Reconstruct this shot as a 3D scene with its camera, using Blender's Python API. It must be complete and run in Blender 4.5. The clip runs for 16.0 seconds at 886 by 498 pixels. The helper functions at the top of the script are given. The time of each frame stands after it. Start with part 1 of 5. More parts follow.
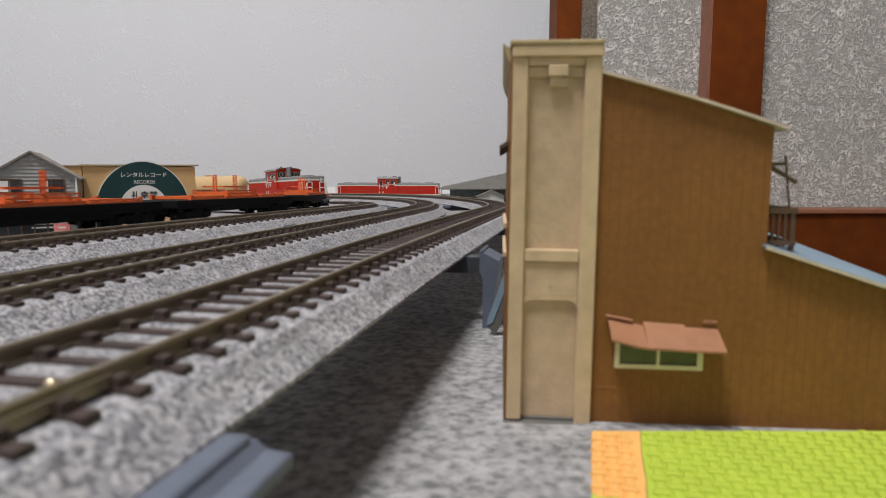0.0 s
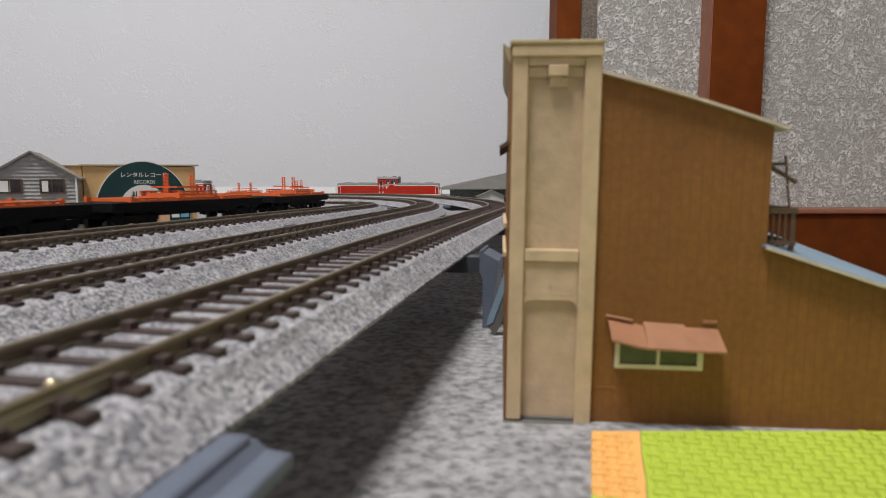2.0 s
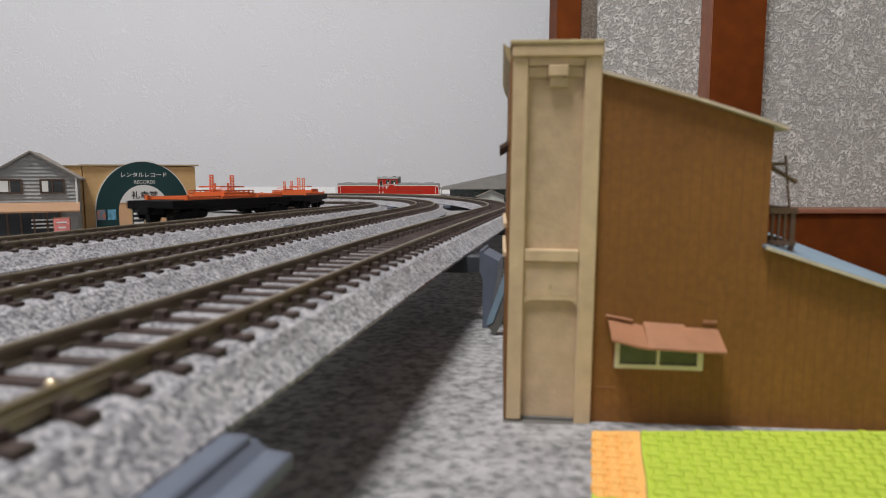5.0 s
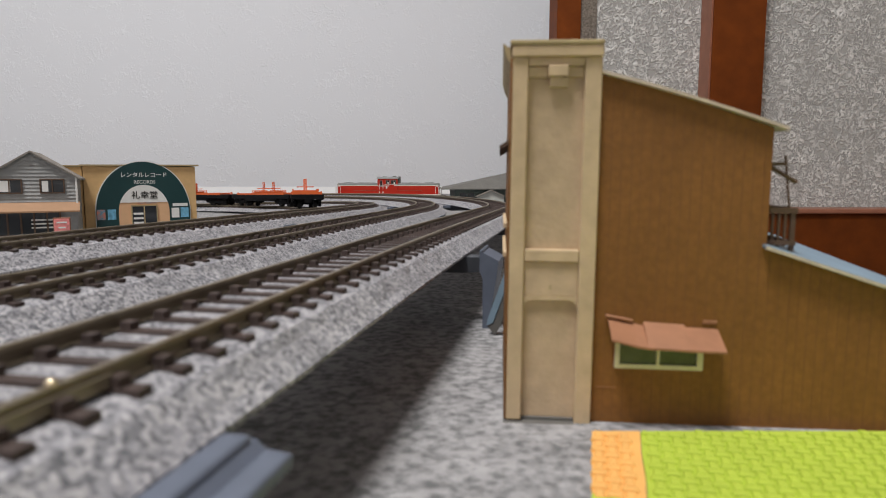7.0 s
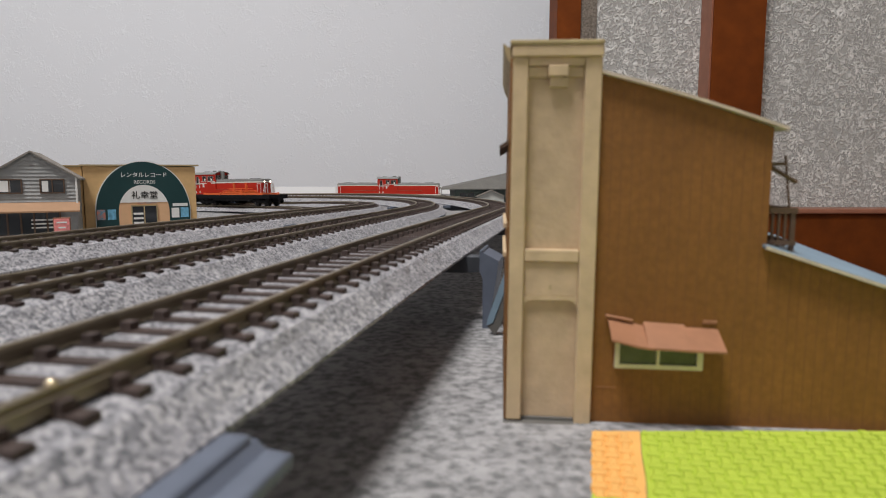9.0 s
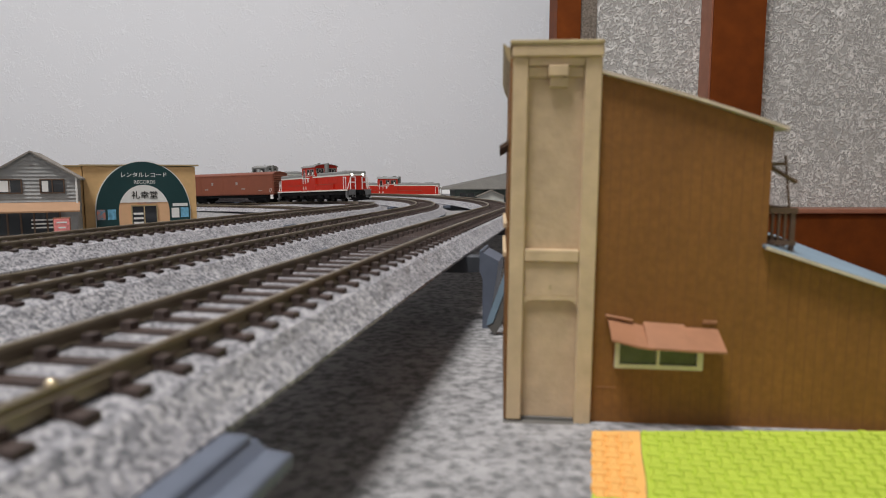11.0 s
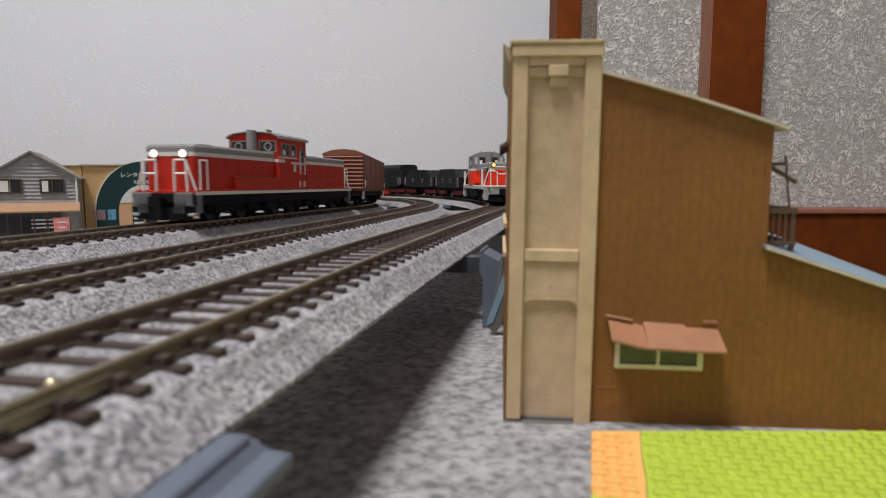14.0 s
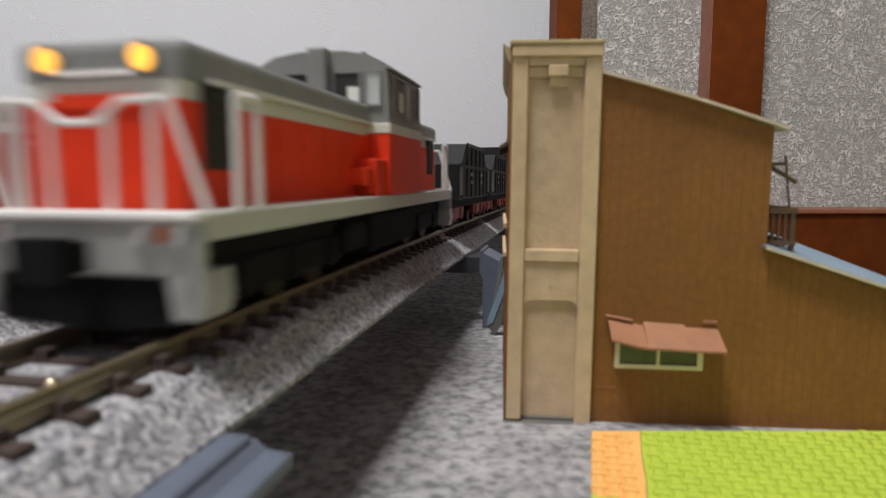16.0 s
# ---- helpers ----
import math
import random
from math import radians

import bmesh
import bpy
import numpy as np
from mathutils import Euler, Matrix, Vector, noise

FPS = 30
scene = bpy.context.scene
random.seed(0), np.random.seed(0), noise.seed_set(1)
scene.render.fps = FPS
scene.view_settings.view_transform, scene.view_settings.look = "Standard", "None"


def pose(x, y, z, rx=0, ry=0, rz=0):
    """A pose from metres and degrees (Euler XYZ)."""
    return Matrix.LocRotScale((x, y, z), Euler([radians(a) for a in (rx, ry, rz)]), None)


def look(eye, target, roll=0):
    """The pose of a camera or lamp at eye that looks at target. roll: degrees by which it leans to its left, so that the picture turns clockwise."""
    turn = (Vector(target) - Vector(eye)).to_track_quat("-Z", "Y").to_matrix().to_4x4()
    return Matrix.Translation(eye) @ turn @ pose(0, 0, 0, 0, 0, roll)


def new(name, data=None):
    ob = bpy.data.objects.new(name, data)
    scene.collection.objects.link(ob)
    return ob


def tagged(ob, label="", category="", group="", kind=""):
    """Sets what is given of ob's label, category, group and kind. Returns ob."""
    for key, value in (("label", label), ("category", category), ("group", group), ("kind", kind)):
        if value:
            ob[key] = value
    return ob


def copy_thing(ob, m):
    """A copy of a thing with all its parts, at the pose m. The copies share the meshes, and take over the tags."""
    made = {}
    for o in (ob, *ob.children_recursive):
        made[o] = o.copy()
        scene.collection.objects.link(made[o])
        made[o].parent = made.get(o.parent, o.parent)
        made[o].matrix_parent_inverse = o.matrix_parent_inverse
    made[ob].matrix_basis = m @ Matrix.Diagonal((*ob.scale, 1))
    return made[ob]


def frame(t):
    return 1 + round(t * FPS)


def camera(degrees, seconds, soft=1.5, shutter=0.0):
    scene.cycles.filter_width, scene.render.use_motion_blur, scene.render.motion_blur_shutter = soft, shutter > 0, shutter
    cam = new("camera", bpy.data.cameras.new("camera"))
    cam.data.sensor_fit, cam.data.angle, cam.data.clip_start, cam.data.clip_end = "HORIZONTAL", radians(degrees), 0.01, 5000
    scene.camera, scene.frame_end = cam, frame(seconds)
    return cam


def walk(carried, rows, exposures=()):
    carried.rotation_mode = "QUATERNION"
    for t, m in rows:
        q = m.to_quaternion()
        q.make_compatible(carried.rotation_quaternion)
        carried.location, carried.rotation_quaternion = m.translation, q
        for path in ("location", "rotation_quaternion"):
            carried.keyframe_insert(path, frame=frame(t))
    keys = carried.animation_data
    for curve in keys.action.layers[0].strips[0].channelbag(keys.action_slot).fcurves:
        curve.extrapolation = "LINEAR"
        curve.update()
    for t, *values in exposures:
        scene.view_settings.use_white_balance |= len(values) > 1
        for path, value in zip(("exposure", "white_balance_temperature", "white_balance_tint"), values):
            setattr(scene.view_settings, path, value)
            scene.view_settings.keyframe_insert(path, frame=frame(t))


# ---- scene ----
# ---------------------------------------------------------------- camera
cam = camera(69.5, 16.0, soft=1.0, shutter=0.5)
cam.data.dof.use_dof = True
cam.data.dof.focus_distance = 0.36
cam.data.dof.aperture_fstop = 56.0
EYE = (0.0, 0.0, 0.040)
PITCH = 6.51
GROUND = 0.010
HOLD = pose(*EYE, 90 - PITCH, 0, 0)
walk(cam, [(0, HOLD), (16, HOLD)], exposures=[(0, 0.0), (16, 0.0)])

# ---------------------------------------------------------------- light
world = bpy.data.worlds.new("room_air")
scene.world = world
world.use_nodes = True
world.node_tree.nodes["Background"].inputs[0].default_value = (0.9, 0.95, 1.0, 1)
world.node_tree.nodes["Background"].inputs[1].default_value = 0.02
lamp_data = bpy.data.lights.new("ceiling_glow", "AREA")
lamp_data.shape, lamp_data.size, lamp_data.energy = "DISK", 0.60, 50.5
lamp_data.color = (1.0, 0.98, 0.97)
lamp = new("ceiling_glow", lamp_data)
lamp.matrix_world = look((-0.47, -0.38, 1.98), (-0.47, -0.36, 0.0))

# ---------------------------------------------------------------- materials


def material(name, color, rough=0.6, metal=0.0, grain=0.0, grain_mm=1.0, bump=0.0, bump_mm=1.0, stain=0.0,
             stain_mm=40.0, color2=None, emit=None, strength=0.0, coat=0.0, pattern="noise", sharp=None, island=0.0, spec=0.5):
    """A procedural surface: fine grain, wide stains and fine relief, all in true millimetres."""
    m = bpy.data.materials.new(name)
    m.use_nodes = True
    nt = m.node_tree
    b = nt.nodes["Principled BSDF"]
    b.inputs["Roughness"].default_value = rough
    b.inputs["Metallic"].default_value = metal
    b.inputs["Specular IOR Level"].default_value = spec
    b.inputs["Coat Weight"].default_value = coat
    link = nt.links.new
    geo = nt.nodes.new("ShaderNodeTexCoord")
    where = geo.outputs["Object"]

    def tex(mm, detail=3.0, kind="noise"):
        if kind == "voronoi":
            n = nt.nodes.new("ShaderNodeTexVoronoi")
            n.inputs["Scale"].default_value = 1000.0 / mm
            link(where, n.inputs["Vector"])
            return n.outputs["Distance"], n.outputs["Color"]
        n = nt.nodes.new("ShaderNodeTexNoise")
        n.inputs["Scale"].default_value = 1000.0 / mm
        n.inputs["Detail"].default_value = detail
        link(where, n.inputs["Vector"])
        return n.outputs["Fac"], n.outputs["Color"]

    rgb = nt.nodes.new("ShaderNodeRGB")
    rgb.outputs[0].default_value = (*color, 1)
    out = rgb.outputs[0]
    if color2 is not None:
        fac, _ = tex(grain_mm, 4.0, pattern)
        ramp = nt.nodes.new("ShaderNodeValToRGB")
        lo, hi = sharp or (0.35, 0.65)
        ramp.color_ramp.elements[0].position, ramp.color_ramp.elements[1].position = lo, hi
        ramp.color_ramp.elements[0].color = (*color2, 1)
        ramp.color_ramp.elements[1].color = (*color, 1)
        link(fac, ramp.inputs[0])
        out = ramp.outputs[0]
    for amount, mm in ((grain, grain_mm), (stain, stain_mm)):
        if amount <= 0:
            continue
        fac, _ = tex(mm)
        mr = nt.nodes.new("ShaderNodeMapRange")
        mr.inputs[1].default_value, mr.inputs[2].default_value = 0.25, 0.75
        mr.inputs[3].default_value, mr.inputs[4].default_value = 1 - amount, 1 + amount
        link(fac, mr.inputs[0])
        mul = nt.nodes.new("ShaderNodeVectorMath")
        mul.operation = "SCALE"
        link(out, mul.inputs[0])
        link(mr.outputs[0], mul.inputs["Scale"])
        out = mul.outputs[0]
    if island > 0:
        info = nt.nodes.new("ShaderNodeObjectInfo")
        mr = nt.nodes.new("ShaderNodeMapRange")
        mr.inputs[3].default_value, mr.inputs[4].default_value = 1 - island, 1 + island
        link(info.outputs["Random"], mr.inputs[0])
        mul = nt.nodes.new("ShaderNodeVectorMath")
        mul.operation = "SCALE"
        link(out, mul.inputs[0])
        link(mr.outputs[0], mul.inputs["Scale"])
        out = mul.outputs[0]
    link(out, b.inputs["Base Color"])
    if bump > 0:
        fac, _ = tex(bump_mm, 4.0, pattern)
        bn = nt.nodes.new("ShaderNodeBump")
        bn.inputs["Strength"].default_value = min(1.0, bump)
        bn.inputs["Distance"].default_value = bump_mm * 0.001 * 0.6
        link(fac, bn.inputs["Height"])
        link(bn.outputs[0], b.inputs["Normal"])
    if emit:
        b.inputs["Emission Color"].default_value = (*emit, 1)
        b.inputs["Emission Strength"].default_value = strength
    return m




def relief_paper(name, mm, lo, hi, low, high, depth, patch_mm, ridge):
    """Wallpaper whose fibres stand out: warped noise gives strands or flakes, wider noise thins them out in patches."""
    m = material(name, high, 0.9, stain=0.07, stain_mm=patch_mm * 1.6)
    nt = m.node_tree
    b, link = nt.nodes["Principled BSDF"], nt.links.new
    geo = nt.nodes.new("ShaderNodeTexCoord")
    fine = nt.nodes.new("ShaderNodeTexNoise")
    fine.inputs["Scale"].default_value, fine.inputs["Detail"].default_value = 1000.0 / mm, 2.5
    fine.inputs["Distortion"].default_value = 1.3
    link(geo.outputs["Object"], fine.inputs["Vector"])
    height = fine.outputs["Fac"]
    if ridge:
        mid = nt.nodes.new("ShaderNodeMath")
        mid.operation = "SUBTRACT"
        mid.inputs[1].default_value = 0.5
        link(height, mid.inputs[0])
        fold = nt.nodes.new("ShaderNodeMath")
        fold.operation = "ABSOLUTE"
        link(mid.outputs[0], fold.inputs[0])
        height = fold.outputs[0]
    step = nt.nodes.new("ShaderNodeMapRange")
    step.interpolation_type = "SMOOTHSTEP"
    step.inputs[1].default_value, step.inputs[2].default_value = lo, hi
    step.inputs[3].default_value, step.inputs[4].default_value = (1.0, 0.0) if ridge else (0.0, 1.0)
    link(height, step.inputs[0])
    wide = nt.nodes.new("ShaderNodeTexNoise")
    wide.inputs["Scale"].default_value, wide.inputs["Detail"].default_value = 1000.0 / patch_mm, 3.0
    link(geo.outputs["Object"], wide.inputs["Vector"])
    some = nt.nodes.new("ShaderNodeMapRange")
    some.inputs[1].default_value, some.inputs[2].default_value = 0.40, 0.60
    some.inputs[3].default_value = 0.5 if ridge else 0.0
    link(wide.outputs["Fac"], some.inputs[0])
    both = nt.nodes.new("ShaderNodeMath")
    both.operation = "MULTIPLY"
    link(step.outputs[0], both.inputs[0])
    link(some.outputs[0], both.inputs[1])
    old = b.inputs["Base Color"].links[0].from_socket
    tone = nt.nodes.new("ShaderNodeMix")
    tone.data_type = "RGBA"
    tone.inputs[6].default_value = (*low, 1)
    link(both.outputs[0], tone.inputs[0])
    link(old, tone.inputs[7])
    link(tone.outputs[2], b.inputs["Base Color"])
    bn = nt.nodes.new("ShaderNodeBump")
    bn.inputs["Strength"].default_value, bn.inputs["Distance"].default_value = 1.0, depth * 0.001
    link(both.outputs[0], bn.inputs["Height"])
    link(bn.outputs[0], b.inputs["Normal"])
    return m


def grit(name, mm, tones, rough, bump, patch_mm):
    """Moulded grit: every grain is a cell with its own tone between dark and pale, rounded by relief."""
    m = material(name, tones[1], rough)
    nt = m.node_tree
    b, link = nt.nodes["Principled BSDF"], nt.links.new
    geo = nt.nodes.new("ShaderNodeTexCoord")
    cell = nt.nodes.new("ShaderNodeTexVoronoi")
    cell.inputs["Scale"].default_value, cell.inputs["Randomness"].default_value = 1000.0 / mm, 1.0
    link(geo.outputs["Object"], cell.inputs["Vector"])
    ramp = nt.nodes.new("ShaderNodeValToRGB")
    for k, tone in enumerate(tones):
        e = ramp.color_ramp.elements[k] if k < 2 else ramp.color_ramp.elements.new(0.5)
        e.color = (*tone, 1)
    for e, at in zip(sorted(ramp.color_ramp.elements, key=lambda q: sum(q.color[:3])), (0.05, 0.45, 0.95)):
        e.position = at
    one = nt.nodes.new("ShaderNodeSeparateColor")
    link(cell.outputs["Color"], one.inputs[0])
    link(one.outputs[0], ramp.inputs[0])
    wide = nt.nodes.new("ShaderNodeTexNoise")
    wide.inputs["Scale"].default_value, wide.inputs["Detail"].default_value = 1000.0 / patch_mm, 3.0
    link(geo.outputs["Object"], wide.inputs["Vector"])
    soft = nt.nodes.new("ShaderNodeMapRange")
    soft.inputs[1].default_value, soft.inputs[2].default_value = 0.3, 0.7
    soft.inputs[3].default_value, soft.inputs[4].default_value = 0.82, 1.18
    link(wide.outputs["Fac"], soft.inputs[0])
    mul = nt.nodes.new("ShaderNodeVectorMath")
    mul.operation = "SCALE"
    link(ramp.outputs[0], mul.inputs[0])
    link(soft.outputs[0], mul.inputs["Scale"])
    link(mul.outputs[0], b.inputs["Base Color"])
    bn = nt.nodes.new("ShaderNodeBump")
    bn.invert = True
    bn.inputs["Strength"].default_value, bn.inputs["Distance"].default_value = bump, mm * 0.0006
    link(cell.outputs["Distance"], bn.inputs["Height"])
    link(bn.outputs[0], b.inputs["Normal"])
    return m


WALLPAPER = relief_paper("white_wallpaper", 9, 0.46, 0.78, (0.85, 0.87, 0.91), (0.89, 0.915, 0.95), 0.75, 60, False)
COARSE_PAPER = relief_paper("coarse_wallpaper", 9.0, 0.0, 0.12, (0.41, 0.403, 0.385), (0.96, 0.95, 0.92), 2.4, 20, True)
FURRY = material("brush_strip", (0.20, 0.17, 0.14), 0.95, grain=0.5, grain_mm=3, bump=0.8, bump_mm=4)
RED_WOOD = material("stained_wood", (0.150, 0.036, 0.005), 0.6, spec=0.12, grain=0.22, grain_mm=30, stain=0.3, stain_mm=160, bump=0.06, bump_mm=10)
PALE_WOOD = material("wood_edge", (0.30, 0.12, 0.07), 0.45, grain=0.15, grain_mm=20)
ROOM_PAINT = material("ceiling_paint", (0.80, 0.80, 0.80), 0.9, stain=0.05, stain_mm=300)
FLOOR_WOOD = material("floor_boards", (0.24, 0.14, 0.08), 0.5, grain=0.2, grain_mm=60, stain=0.2, stain_mm=200)
CARPET = material("felt_carpet", (0.35, 0.343, 0.348), 1.0, bump=0.6, bump_mm=0.5, color2=(0.15, 0.152, 0.153), grain_mm=1.5, stain=0.2, stain_mm=5, sharp=(0.34, 0.60))
WHITE_EDGE = material("white_edging", (0.93, 0.93, 0.93), 0.4, grain=0.02, grain_mm=30)
BALLAST = grit("moulded_ballast", 0.36, ((0.11, 0.112, 0.124), (0.46, 0.446, 0.46), (0.265, 0.264, 0.284)), 0.85, 0.3, 4)
SLEEPER = material("sleeper_plastic", (0.060, 0.040, 0.034), 0.7, grain=0.25, grain_mm=1.2, bump=0.3, bump_mm=0.8, island=0.2)
RAIL = material("rail_metal", (0.135, 0.108, 0.074), 0.55, metal=0.3, grain=0.2, grain_mm=3, stain=0.2, stain_mm=20)
RAIL_HEAD = material("rail_head_metal", (0.25, 0.21, 0.15), 0.42, metal=0.6, grain=0.2, grain_mm=4, stain=0.2, stain_mm=18)
# bright metal of the bead that is added as a rail glint
GLINT = material("glint_metal", (0.85, 0.72, 0.50), 0.3, metal=0.9)
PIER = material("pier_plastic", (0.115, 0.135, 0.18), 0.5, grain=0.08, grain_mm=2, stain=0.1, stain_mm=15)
# the pier plastic again, darkened to paint in the shade under the roadbed
PIER_SHADED = material("pier_shade_plastic", (0.045, 0.05, 0.06), 0.5, grain=0.08, grain_mm=2)
TAN = material("tan_card", (0.53, 0.395, 0.255), 0.8, grain=0.10, grain_mm=2.5, stain=0.10, stain_mm=9, bump=0.15, bump_mm=0.8)
TAN_TRIM = material("tan_trim_card", (0.57, 0.430, 0.265), 0.75, grain=0.10, grain_mm=3.0, stain=0.10, stain_mm=12, bump=0.12, bump_mm=0.8)
CAP = material("cap_card", (0.42, 0.33, 0.18), 0.8, grain=0.15, grain_mm=3)
BROWN = material("brown_printed_card", (0.220, 0.096, 0.024), 0.6, spec=0.3, grain=0.12, grain_mm=1.1, stain=0.12, stain_mm=14, bump=0.12, bump_mm=0.7)
BROWN_LINE = material("board_joint", (0.178, 0.074, 0.018), 0.7, grain=0.1, grain_mm=2)
ROOF_EDGE = material("roof_card_edge", (0.60, 0.50, 0.40), 0.8, grain=0.12, grain_mm=2)
BLUE_ROOF = material("blue_tin_roof", (0.21, 0.30, 0.38), 0.45, grain=0.08, grain_mm=4, stain=0.10, stain_mm=12)
SALMON = material("salmon_tin_awning", (0.33, 0.152, 0.078), 0.6, grain=0.10, grain_mm=2.5, stain=0.08, stain_mm=6)
CREAM = material("cream_frame", (0.66, 0.62, 0.42), 0.6, grain=0.08, grain_mm=2)
GREEN_PANE = material("green_pane", (0.085, 0.095, 0.06), 0.25, grain=0.3, grain_mm=3)
BASE_GREY = material("base_plate_grey", (0.12, 0.115, 0.105), 0.7, grain=0.1, grain_mm=3)
IRON = material("brown_iron", (0.10, 0.058, 0.034), 0.6, grain=0.2, grain_mm=1)
MAT_GREEN = material("green_foam", (0.42, 0.53, 0.050), 0.8, grain=0.06, grain_mm=3, stain=0.05, stain_mm=15, bump=0.1, bump_mm=0.5)
MAT_ORANGE = material("orange_foam", (0.80, 0.43, 0.12), 0.8, grain=0.06, grain_mm=3, stain=0.05, stain_mm=15, bump=0.1, bump_mm=0.5)
GREY_BOARD = material("grey_weatherboard", (0.36, 0.365, 0.36), 0.75, grain=0.10, grain_mm=3, stain=0.08, stain_mm=12, island=0.06)
GREY_ROOF = material("grey_slate_roof", (0.23, 0.21, 0.185), 0.8, grain=0.12, grain_mm=2, stain=0.1, stain_mm=10)
SHOP_TAN = material("shop_ochre_wall", (0.68, 0.44, 0.20), 0.7, grain=0.06, grain_mm=3, stain=0.08, stain_mm=15)
SIGN_GREEN = material("sign_dark_green", (0.005, 0.043, 0.045), 0.45, grain=0.06, grain_mm=4)
SIGN_PEACH = material("sign_peach", (0.74, 0.45, 0.25), 0.6, grain=0.04, grain_mm=4)
PAPER_WHITE = material("paper_white", (0.80, 0.80, 0.77), 0.6, grain=0.03, grain_mm=2)
INK = material("ink_black", (0.02, 0.02, 0.02), 0.6)
POSTER_PINK = material("poster_pink", (0.76, 0.25, 0.24), 0.5, grain=0.35, grain_mm=1.6)
POSTER_BLUE = material("poster_blue", (0.16, 0.42, 0.60), 0.5, grain=0.4, grain_mm=2.5)
POSTER_MIX = material("poster_mixed", (0.56, 0.20, 0.13), 0.5, color2=(0.10, 0.28, 0.38), grain_mm=1.8)
DARK_ROOM = material("dark_interior", (0.03, 0.028, 0.025), 0.8)
DARK_GLASS = material("dark_glass", (0.03, 0.035, 0.04), 0.12, coat=0.4)
PINK_AWNING = material("pink_tan_awning", (0.36, 0.205, 0.11), 0.7, grain=0.06, grain_mm=3)
STATION_WALL = material("station_green_grey", (0.085, 0.115, 0.105), 0.7, grain=0.1, grain_mm=4)
STATION_ROOF = material("station_roof_grey", (0.145, 0.14, 0.128), 0.8, grain=0.1, grain_mm=3, stain=0.1, stain_mm=15)
DD_RED = material("deep_vermilion_paint", (0.455, 0.023, 0.010), 0.5, grain=0.05, grain_mm=3, stain=0.08, stain_mm=12, spec=0.25)
DE_RED = material("bright_vermilion_paint", (0.76, 0.046, 0.012), 0.5, grain=0.05, grain_mm=3, stain=0.06, stain_mm=12, spec=0.25)
LOCO_GREY = material("loco_grey_paint", (0.22, 0.225, 0.218), 0.45, grain=0.06, grain_mm=2, stain=0.08, stain_mm=10)
PALE_GREY = material("beam_pale_grey", (0.36, 0.36, 0.35), 0.5, grain=0.08, grain_mm=2)
BEAM_DARK = material("beam_dark_grey", (0.12, 0.122, 0.125), 0.55, grain=0.1, grain_mm=2)
STRIPE = material("off_white_stripe", (0.66, 0.66, 0.60), 0.5, grain=0.04, grain_mm=2)
RAILING = material("white_railing", (0.78, 0.76, 0.74), 0.45, grain=0.03, grain_mm=2)
BLACK = material("underframe_black", (0.008, 0.008, 0.009), 0.75, grain=0.2, grain_mm=2, spec=0.12)
WHEEL = material("blackened_steel", (0.022, 0.021, 0.020), 0.6, metal=0.4, grain=0.2, grain_mm=2)
WHITE_LAMP = material("lit_white_lamp", (0.9, 0.9, 0.85), 0.3, emit=(1.0, 0.92, 0.76), strength=2.6)
AMBER_LAMP = material("lit_amber_lamp", (0.9, 0.6, 0.1), 0.3, emit=(1.0, 0.42, 0.05), strength=1.5)
DULL_LAMP = material("unlit_lamp", (0.6, 0.6, 0.58), 0.25)
LIGHT_GLASS = material("pale_cab_glass", (0.50, 0.52, 0.53), 0.15, grain=0.25, grain_mm=6)
LOCO_GLASS = material("cab_glass", (0.035, 0.033, 0.033), 0.2, spec=0.25)
BOX_BROWN = material("boxcar_brown", (0.195, 0.056, 0.028), 0.55, grain=0.05, grain_mm=3, stain=0.10, stain_mm=16)
BOX_RIB = material("boxcar_end_brown", (0.25, 0.085, 0.045), 0.55, grain=0.06, grain_mm=3)
HOPPER = material("hopper_black", (0.016, 0.017, 0.018), 0.55, grain=0.2, grain_mm=3, spec=0.25)
HOPPER_RED = material("underframe_red", (0.20, 0.022, 0.016), 0.5)
RACK = material("orange_rack", (0.80, 0.155, 0.035), 0.5, grain=0.06, grain_mm=2)
TANK = material("tank_ochre", (0.60, 0.42, 0.21), 0.5, grain=0.05, grain_mm=3, stain=0.05, stain_mm=15)
SASH = material("window_sash_grey", (0.30, 0.28, 0.26), 0.5, grain=0.06, grain_mm=2)
SILL = material("sill_grey_white", (0.50, 0.52, 0.48), 0.5, grain=0.06, grain_mm=2)
LETTER = material("white_stencil", (0.27, 0.25, 0.24), 0.6)

# ---------------------------------------------------------------- mesh helpers (millimetres)
MM = 0.001


def box(bm, x0, x1, y0, y1, z0, z1):
    v = [bm.verts.new(p) for p in ((x0, y0, z0), (x1, y0, z0), (x1, y1, z0), (x0, y1, z0),
                                   (x0, y0, z1), (x1, y0, z1), (x1, y1, z1), (x0, y1, z1))]
    for f in ((0, 3, 2, 1), (4, 5, 6, 7), (0, 1, 5, 4), (1, 2, 6, 5), (2, 3, 7, 6), (3, 0, 4, 7)):
        bm.faces.new([v[i] for i in f])
    return v


def rbox(x0, x1, y0, y1, z0, z1, r=0.3, seg=2):
    bm = bmesh.new()
    box(bm, x0, x1, y0, y1, z0, z1)
    bmesh.ops.bevel(bm, geom=bm.edges[:], offset=r, segments=seg, affect="EDGES", profile=0.5)
    return bm


